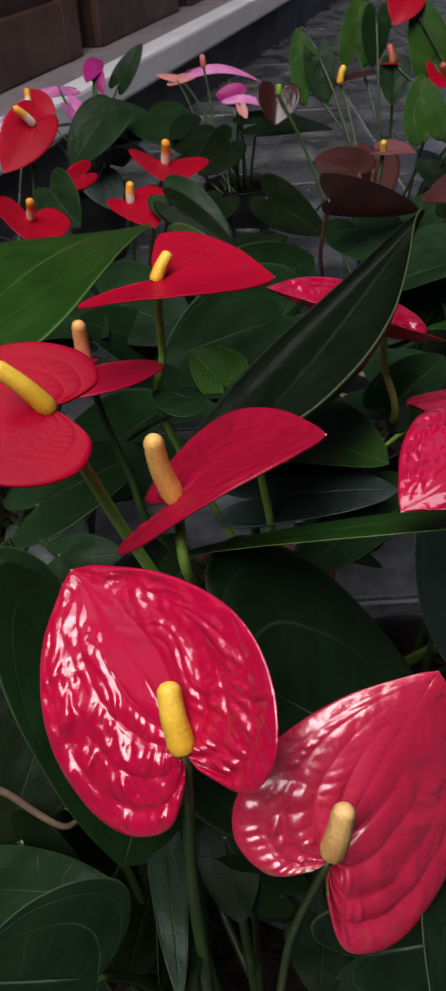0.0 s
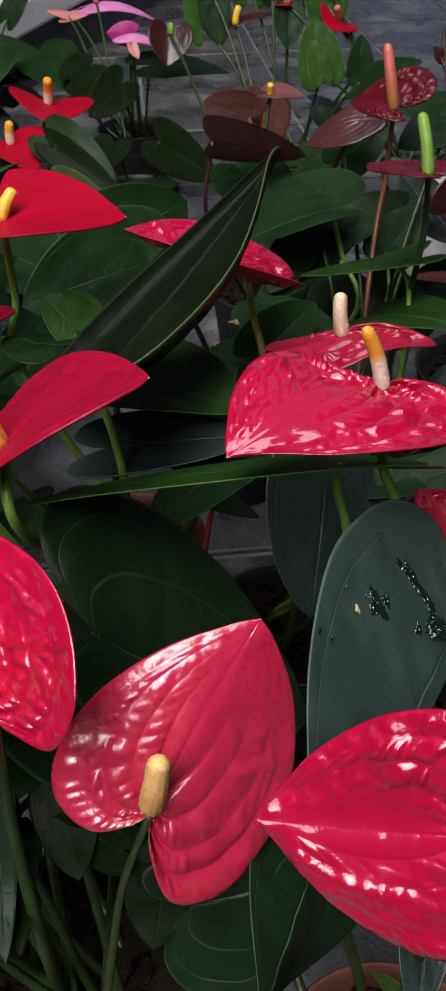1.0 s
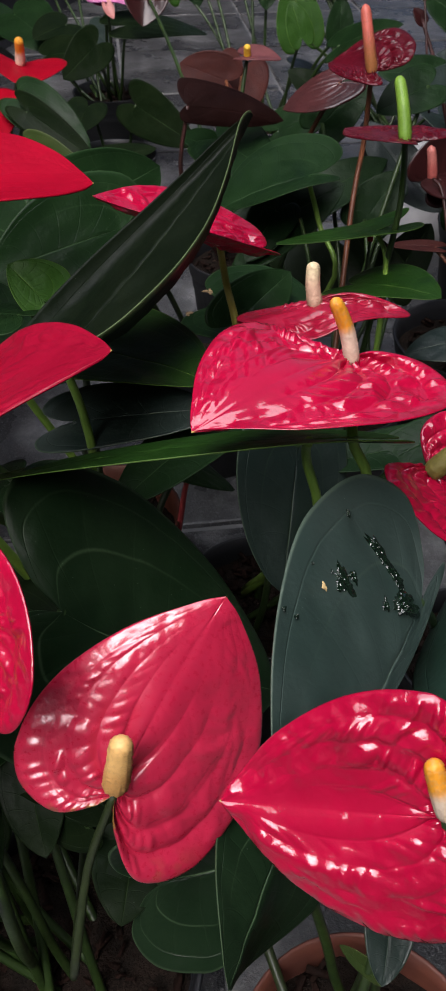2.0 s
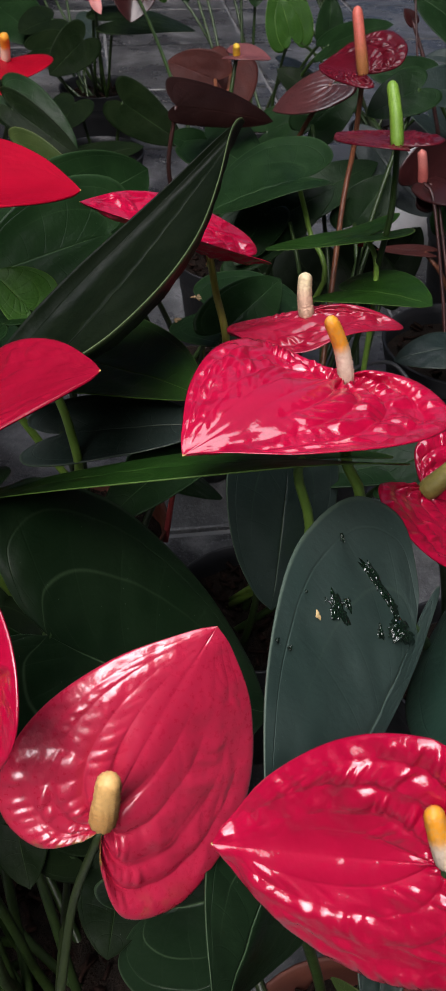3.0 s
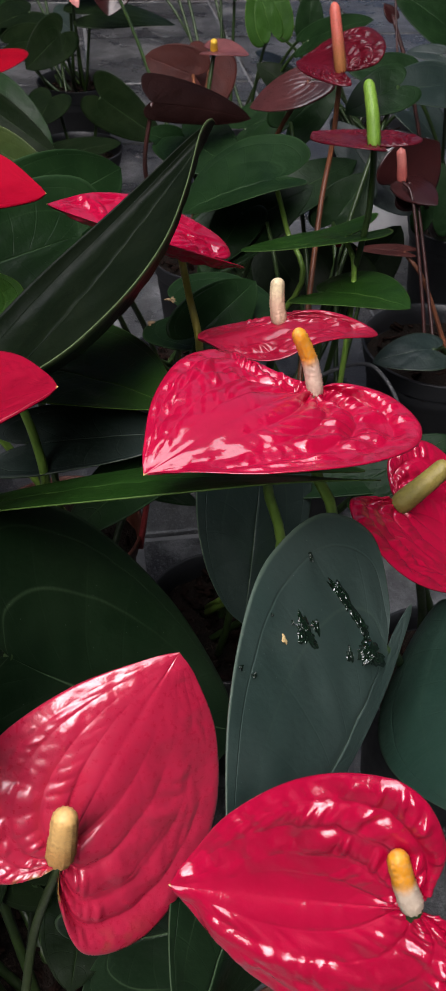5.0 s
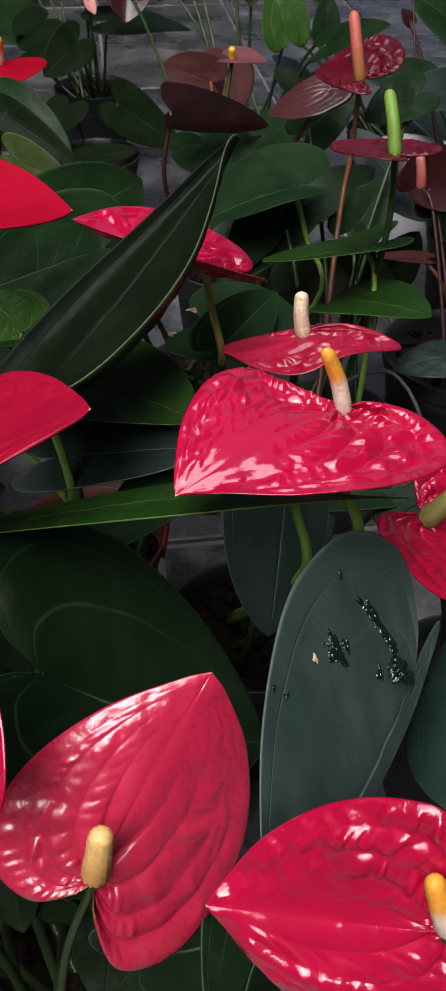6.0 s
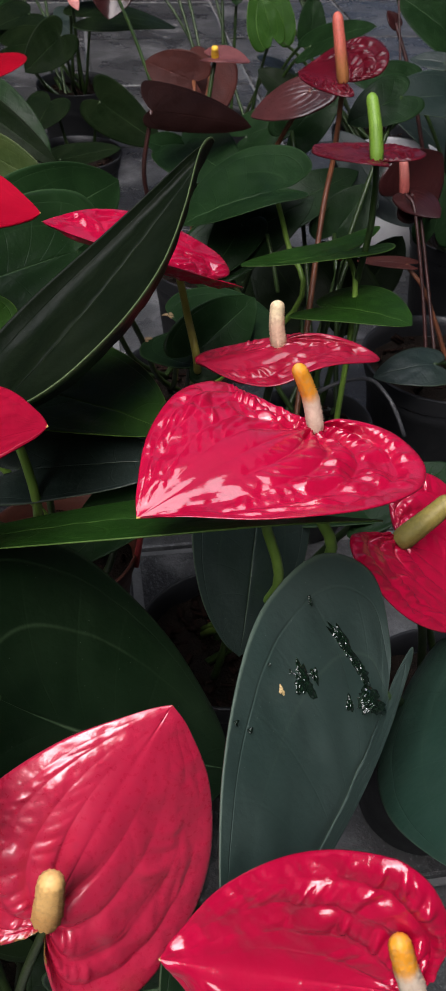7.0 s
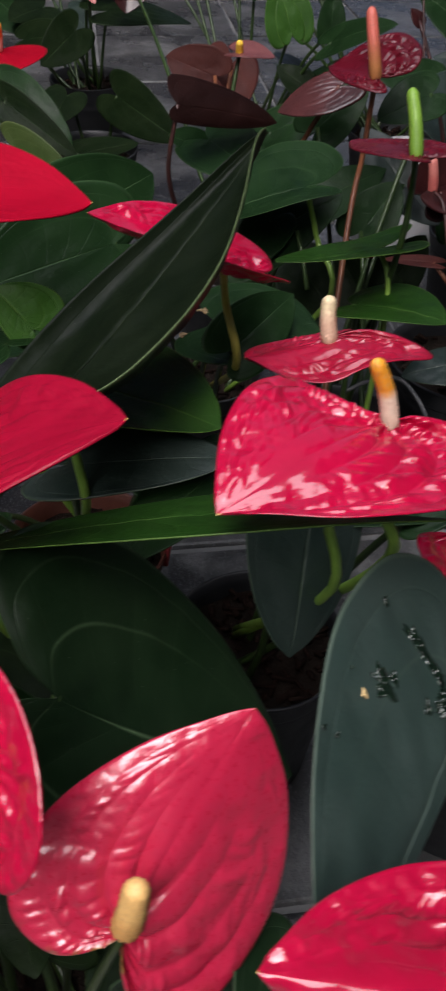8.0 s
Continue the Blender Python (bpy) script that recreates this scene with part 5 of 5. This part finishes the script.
leaf(green_tall, (0.4715, 1.6011, 0.3200), (0.659, -0.543, 0.520), (-0.702, -0.196, 0.685), 0.1061, 0.0300, 0.200, 0.100, 0.060, 0.000, 1.00, 0.000, 0.00, GREEN, seed=435, fine=False)
leaf(green_tall, (0.4204, 1.6618, 0.3175), (-0.304, 0.261, 0.916), (0.134, -0.940, 0.313), 0.0572, 0.0222, 0.100, 0.100, 0.060, 0.000, 1.00, 0.000, 0.00, BRIGHT, seed=439, fine=False)
leaf(green_tall, (0.4801, 1.6521, 0.3205), (0.025, 0.224, 0.974), (-0.013, -0.975, 0.224), 0.0590, 0.0229, 0.100, 0.100, 0.060, 0.000, 1.00, 0.000, 0.00, GREEN, seed=443, fine=False)
leaf(maroon_far, (0.6192, 1.4103, 0.3516), (-0.947, 0.318, 0.050), (-0.120, -0.494, 0.861), 0.0463, 0.0157, 0.100, 0.100, 0.060, 0.000, 1.00, 0.000, 0.00, BLUE_GREEN, seed=447, fine=False)
leaf(orange_bract, (-0.0132, 1.8572, 0.2478), (0.875, -0.409, 0.257), (-0.423, -0.391, 0.817), 0.0960, 0.0419, 0.100, 0.100, 0.060, 0.000, 1.00, 0.000, 0.00, SHADE_GREEN, seed=451, fine=False)
leaf(orange_bract, (0.0151, 1.9699, 0.2724), (-0.672, -0.740, -0.031), (0.264, -0.279, 0.923), 0.0807, 0.0392, 0.100, 0.100, 0.060, 0.000, 1.00, 0.000, 0.00, SHADE_GREEN, seed=455, fine=False)
leaf(orange_bract, (0.0577, 2.0208, 0.2555), (0.556, -0.804, -0.212), (-0.141, -0.343, 0.929), 0.0678, 0.0329, 0.100, 0.100, 0.060, 0.000, 1.00, 0.000, 0.00, BLUE_GREEN, seed=459, fine=False)
flower(orange_bract, (0.1028, 1.8357, 0.3332), (0.396, -0.560, -0.728), (-0.151, -0.821, 0.550), 0.0255, 0.0099, 0.100, -0.300, 0.060, 0.000, 1.00, 0.000, 0.00, SALMON, seed=463, fine=False)
leaf(orange_bract, (0.0065, 2.0609, 0.2251), (0.964, 0.136, 0.227), (0.071, -0.960, 0.272), 0.0373, 0.0181, 0.100, 0.100, 0.060, 0.000, 1.00, 0.000, 0.00, RUST, seed=467, fine=False)
leaf(shaded, (0.0670, 1.6485, 0.2230), (-0.344, -0.896, -0.280), (0.084, -0.327, 0.941), 0.0704, 0.0342, 0.100, 0.100, 0.060, 0.000, 1.00, 0.000, 0.00, SHADE_GREEN, seed=471, fine=False)
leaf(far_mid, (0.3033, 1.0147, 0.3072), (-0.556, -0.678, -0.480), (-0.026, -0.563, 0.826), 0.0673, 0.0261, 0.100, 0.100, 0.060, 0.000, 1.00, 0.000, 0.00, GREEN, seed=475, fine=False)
# Near-black leaves added here; their colour stands for shade between the stalks.
leaf(dark_right, (0.3892, 1.0880, 0.1678), (-0.493, 0.636, 0.594), (-0.045, -0.701, 0.712), 0.0984, 0.0478, 0.100, 0.100, 0.060, 0.000, 1.00, 0.000, 0.00, SHADE_GREEN, seed=479, fine=False)
leaf(dark_right, (0.4542, 1.0913, 0.1605), (-0.405, 0.502, 0.764), (0.050, -0.823, 0.566), 0.0906, 0.0396, 0.100, 0.100, 0.060, 0.000, 1.00, 0.000, 0.00, SHADE_GREEN, seed=483, fine=False)
leaf(chocolate, (0.3275, 1.1631, 0.1589), (0.510, 0.312, 0.802), (-0.154, -0.884, 0.442), 0.0885, 0.0387, 0.100, 0.100, 0.060, 0.000, 1.00, 0.000, 0.00, SHADE_GREEN, seed=487, fine=False)
leaf(dark_right, (0.4875, 1.1531, 0.1620), (0.550, 0.231, 0.802), (-0.206, -0.894, 0.399), 0.0685, 0.0299, 0.100, 0.100, 0.060, 0.000, 1.00, 0.000, 0.00, SHADE_GREEN, seed=491, fine=False)
leaf(chocolate, (0.2773, 1.2235, 0.2262), (0.877, 0.102, 0.470), (-0.208, -0.801, 0.562), 0.0664, 0.0290, 0.100, 0.100, 0.060, 0.000, 1.00, 0.000, 0.00, SHADE_GREEN, seed=495, fine=False)
leaf(green_tall, (0.4539, 1.6341, 0.2392), (-0.809, 0.284, 0.516), (0.101, -0.797, 0.596), 0.0665, 0.0258, 0.100, 0.100, 0.060, 0.000, 1.00, 0.000, 0.00, SHADE_GREEN, seed=499, fine=False)
leaf(behind_left, (0.1199, 0.5588, 0.3711), (0.952, -0.178, 0.248), (-0.277, -0.163, 0.947), 0.0945, 0.0275, 0.100, 0.100, 0.060, 0.000, 1.00, 0.000, 0.00, BLUE_GREEN, seed=503, fine=False)
leaf(behind_left, (0.2083, 0.5597, 0.3671), (-0.679, -0.734, -0.019), (0.091, -0.109, 0.990), 0.0965, 0.0234, 0.100, 0.100, 0.060, 0.000, 1.00, 0.000, 0.00, GREEN, seed=507, fine=False)
leaf(right_side, (0.3191, 0.5287, 0.3553), (0.883, 0.224, 0.413), (-0.339, -0.306, 0.890), 0.0612, 0.0178, 0.100, 0.100, 0.060, 0.000, 1.00, 0.000, 0.00, GREEN, seed=511, fine=False)
leaf(middle, (0.3386, 0.5373, 0.3575), (-0.995, -0.096, -0.039), (-0.018, -0.208, 0.978), 0.0808, 0.0173, 0.100, 0.100, 0.060, 0.000, 1.00, 0.000, 0.00, GREEN, seed=515, fine=False)
leaf(front_left, (0.1026, 0.3459, 0.3213), (0.179, -0.843, -0.507), (-0.169, -0.534, 0.828), 0.0415, 0.0169, 0.100, 0.100, 0.060, 0.000, 1.00, 0.000, 0.00, SHADE_GREEN, seed=519, fine=False)
leaf(front_mid, (0.0745, 0.3378, 0.3071), (0.043, -0.880, -0.473), (0.924, -0.145, 0.354), 0.0555, 0.0135, 0.100, 0.100, 0.060, 0.000, 1.00, 0.000, 0.00, SHADE_GREEN, seed=523, fine=False)
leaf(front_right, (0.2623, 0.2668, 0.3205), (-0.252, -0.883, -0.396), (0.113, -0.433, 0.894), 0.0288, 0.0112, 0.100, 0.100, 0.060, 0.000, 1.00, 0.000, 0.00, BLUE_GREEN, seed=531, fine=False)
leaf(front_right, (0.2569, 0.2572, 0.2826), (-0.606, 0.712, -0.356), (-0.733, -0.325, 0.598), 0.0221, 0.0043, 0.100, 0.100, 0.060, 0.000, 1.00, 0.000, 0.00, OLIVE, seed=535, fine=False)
leaf(front_mid, (0.1307, 0.3235, 0.3052), (-0.919, 0.272, 0.286), (-0.178, -0.932, 0.315), 0.0359, 0.0174, 0.100, 0.100, 0.060, 0.000, 1.00, 0.000, 0.00, SHADE_GREEN, seed=539, fine=False)
leaf(front_mid, (0.1499, 0.3379, 0.3003), (0.178, -0.793, -0.582), (-0.141, -0.606, 0.783), 0.0630, 0.0244, 0.100, 0.100, 0.060, 0.000, 1.00, 0.000, 0.00, SHADE_GREEN, seed=543, fine=False)
leaf(left_side, (-0.0181, 0.4454, 0.3946), (0.863, -0.332, 0.381), (-0.498, -0.681, 0.537), 0.0435, 0.0253, 0.100, 0.100, 0.060, 0.000, 1.00, 0.000, 0.00, GREEN, seed=547, fine=False)
leaf(left_side, (-0.0484, 0.6359, 0.3134), (0.880, 0.238, 0.410), (-0.331, -0.310, 0.891), 0.1002, 0.0389, 0.100, 0.100, 0.060, 0.000, 1.00, 0.000, 0.00, GREEN, seed=551, fine=False)
leaf(left_side, (-0.0098, 0.5397, 0.3420), (0.954, -0.175, 0.242), (-0.298, -0.501, 0.813), 0.0447, 0.0169, 0.200, -0.300, 0.060, 0.000, 1.00, 0.000, 0.00, GREEN, seed=555, fine=False)
leaf(left_side, (-0.0202, 0.7477, 0.3855), (-0.779, -0.545, 0.311), (0.357, 0.023, 0.934), 0.0734, 0.0214, 0.100, 0.100, 0.060, 0.000, 1.00, 0.000, 0.00, GREEN, seed=559, fine=False)
leaf(far_mid, (0.1477, 0.7714, 0.4013), (-0.835, -0.550, -0.006), (0.377, -0.581, 0.721), 0.1117, 0.0488, 0.100, 0.100, 0.060, 0.000, 1.00, 0.000, 0.00, GREEN, seed=563, fine=False)
leaf(far_mid, (0.2344, 0.7299, 0.3376), (0.731, 0.576, 0.366), (0.145, -0.656, 0.741), 0.0693, 0.0269, 0.100, 0.100, 0.060, 0.000, 1.00, 0.000, 0.00, GREEN, seed=567, fine=False)
leaf(front_left, (-0.0225, 0.3280, 0.3033), (0.9243, -0.1905, 0.3307), (-0.3667, -0.2027, 0.9080), 0.0836, 0.0227, 0.150, 0.060, 0.060, 0.010, 1.00, 0.040, 0.050, GREEN, seed=601, mesh=22)
leaf(front_left, (0.0749, 0.3339, 0.3287), (0.1702, -0.9845, -0.0416), (0.0287, -0.0372, 0.9989), 0.0668, 0.0088, 0.150, 0.060, 0.060, 0.010, 1.00, 0.040, 0.050, MOSS, seed=602, mesh=22)
leaf(front_mid, (0.1512, 0.3212, 0.2878), (-0.1293, -0.9850, 0.1144), (0.0776, 0.1049, 0.9914), 0.0376, 0.0189, 0.150, 0.060, 0.060, 0.010, 1.00, 0.040, 0.050, SHADE_GREEN, seed=605, mesh=22)
leaf(front_left, (0.0783, 0.3316, 0.3038), (0.2058, -0.9466, 0.2483), (0.0053, 0.2548, 0.9670), 0.0583, 0.0115, 0.150, 0.060, 0.060, 0.010, 1.00, 0.040, 0.050, SHADE_GREEN, seed=606, mesh=22)
leaf(front_mid, (0.0679, 0.4849, 0.2914), (0.6272, -0.7719, 0.1039), (-0.1888, -0.0213, 0.9818), 0.0920, 0.0333, 0.150, 0.060, 0.060, 0.010, 1.00, 0.040, 0.050, SHADE_GREEN, seed=607, mesh=22)
leaf(front_left, (0.0370, 0.5039, 0.2149), (0.6311, 0.7711, 0.0847), (0.1788, -0.2509, 0.9513), 0.0694, 0.0252, 0.150, 0.060, 0.060, 0.010, 1.00, 0.040, 0.050, SHADE_GREEN, seed=608, mesh=22)
planter("plant_pot", 0.624, 1.567, "pale grey plastic pot among the leafy stalks")
for plant, count, seed in ((behind_left, 2, 56), 
                           (left_side, 3, 58), (scarlet_side, 4, 63),
                           (lilac, 6, 65), (green_tall, 2, 66), (red_tall, 3, 67)):
    low_leaves(plant, count, seed, high=(0.17, 0.26))
spotted = ((0.2890, 0.3707, 0.3974), (-0.4695, -0.8828, -0.0132), (0.6410, -0.3511, 0.6825), 0.1327, 0.0381, 0.076, -0.102, -0.085, 0.089, 1.049, 0.811, 0.189)
spotted_form = dict(fold=(0.000, -0.041), curl=(0.000, -0.020), twist=0.189)
for name, s, t, w, h, seed, paint, turn in (("wet_patch", 0.590, 0.480, 0.0085, 0.0062, 3, WET, 20), ("wet_patch", 0.570, 0.450, 0.004, 0.003, 4, WET, 0), ("wet_patch", 0.570, 0.340, 0.016, 0.0045, 5, WET, 40), ("wet_patch", 0.450, 0.290, 0.009, 0.004, 6, WET, 40), ("wet_patch", 0.290, 0.250, 0.008, 0.009, 7, WET, 0), ("wet_patch", 0.330, 0.350, 0.0045, 0.0025, 8, WET, 0), ("wet_patch", 0.830, 0.420, 0.0022, 0.0015, 9, WET, 0), ("wet_patch", 0.850, 0.420, 0.0012, 0.001, 10, WET, 0), ("wet_patch", 0.830, 0.660, 0.0012, 0.0018, 11, WET, 0), ("wet_patch", 0.970, 0.680, 0.0012, 0.0014, 12, WET, 0), ("wet_patch", 0.690, 0.510, 0.001, 0.0008, 13, WET, 0), ("wet_patch", 0.830, 0.560, 0.0009, 0.0007, 14, WET, 0), ("crumb", 0.690, 0.550, 0.0026, 0.0014, 15, CRUMB, 0)):
    part(name, splash_mesh(w, h, seed, 0.0026 if seed == 7 else 0.0006), paint, blade_blf, "", blade_spot(*spotted[:3], spotted[3:], s, t, **spotted_form) @ pose(0, 0, 0, 0, 0, turn))
spotted = ((0.2320, 0.7834, 0.3261), (0.885, -0.444, 0.136), (-0.193, -0.085, 0.978), 0.0817, 0.0531, 0.086, 0.074, 0.020, 0.006, 1.40, -0.040, 0.01)
for name, s, t, w, h, seed, paint, turn in (("dry_spot", -0.970, 0.190, 0.006, 0.003, 16, DRY, 20), ("dry_spot", 0.970, 0.230, 0.004, 0.004, 17, DRY, 0), ("dry_spot", -0.970, 0.170, 0.004, 0.002, 18, DRY, 0)):
    part(name, splash_mesh(w, h, seed), paint, blade_lgs, "", blade_spot(*spotted[:3], spotted[3:], s, t) @ pose(0, 0, 0, 0, 0, turn))
part("thin_stalk", tube(((0.5004, 0.9423, 0.1805), (0.4964, 0.9753, 0.2328), (0.4875, 1.0288, 0.3103), (0.4795, 1.0483, 0.3232)), 0.0022, 0.0018, 8, 20), MAROON_STEM, seedling)
part("thin_stalk", tube(((0.5094, 0.9397, 0.1820), (0.5041, 0.9888, 0.2407), (0.4956, 1.0361, 0.3070)), 0.0022, 0.0018, 8, 20), MAROON_STEM, seedling)
part("thin_stalk", tube(((0.5572, 1.3574, 0.2926), (0.5516, 1.3917, 0.3642), (0.5477, 1.4305, 0.4320)), 0.002, 0.0016, 8, 20), MAROON_STEM, maroon_far)
part("thin_stalk", tube(((0.3309, 0.9364, 0.2714), (0.3257, 0.9515, 0.2987), (0.3219, 0.9718, 0.3163)), 0.0022, 0.0018, 8, 20), STEM, far_mid)
part("dry_stalk", tube(((-0.0211, 0.3658, 0.3382), (-0.0073, 0.3631, 0.3311), (0.0070, 0.3577, 0.3226), (0.0197, 0.3542, 0.3166), (0.0254, 0.3597, 0.3126)), 0.0022, 0.0016, 8, 20), TWIG, front_left)
part("young_stalk", tube(((0.1809, 0.6951, 0.1427), (0.1850, 0.7016, 0.1638), (0.1890, 0.7074, 0.1848), (0.1937, 0.7082, 0.2009)), 0.003, 0.0022, 8, 20), ROSE_STEM, behind_left)
part("flower_bud", tube(((0.3885, 0.9349, 0.3059), (0.3893, 0.9478, 0.3221)), 0.0032, 0.0022, 10, 14, round_end=True), SCARLET, dark_right, "rolled red flower bud")
part("bud_stalk", tube(((0.3785, 0.9449, 0.1659), (0.3855, 0.9369, 0.2459), (0.3885, 0.9349, 0.3059)), 0.0018, 0.0016, 8, 10), STEM, dark_right)
part("drip_hose", tube(((0.3667, 0.8763, 0.1915), (0.3937, 0.8860, 0.1976), (0.4238, 0.8894, 0.1974), (0.4401, 0.8763, 0.1865), (0.4496, 0.8625, 0.1725), (0.4593, 0.8544, 0.1499)), 0.0022, 0.0022, 8, 20), HOSE, dark_right)

# ---- paving slabs ----
slab_size, joint = 0.40, 0.009
slab_kinds = []
for k in range(5):
    rnd = random.Random(200 + k)
    me = box_mesh(-slab_size / 2 + joint / 2, slab_size / 2 - joint / 2, -slab_size / 2 + joint / 2, slab_size / 2 - joint / 2, -0.03, 0.0, 0.004)
    me.materials.append(SLATE)
    for v in me.vertices:
        v.co.x += rnd.uniform(-.002, .002)
        v.co.y += rnd.uniform(-.002, .002)
    slab_kinds.append(me)
turn = Matrix.Rotation(radians(SLAB_TURN), 4, "Z")
rnd = random.Random(9)
inward = FRONT.inverted()
for i in range(-6, 6):
    for j in range(-6, 16):
        m = turn @ Matrix.Translation((i * slab_size + 0.02, j * slab_size + SLAB_SHIFT, rnd.uniform(-.002, 0.0)))
        if (inward @ m.translation).y > 0.25 or m.translation.x > 2.15:
            continue
        part("slab", rnd.choice(slab_kinds), SLATE, ground, "", m @ Matrix.Rotation(rnd.choice((0, 1, 2, 3)) * math.pi / 2, 4, "Z"))
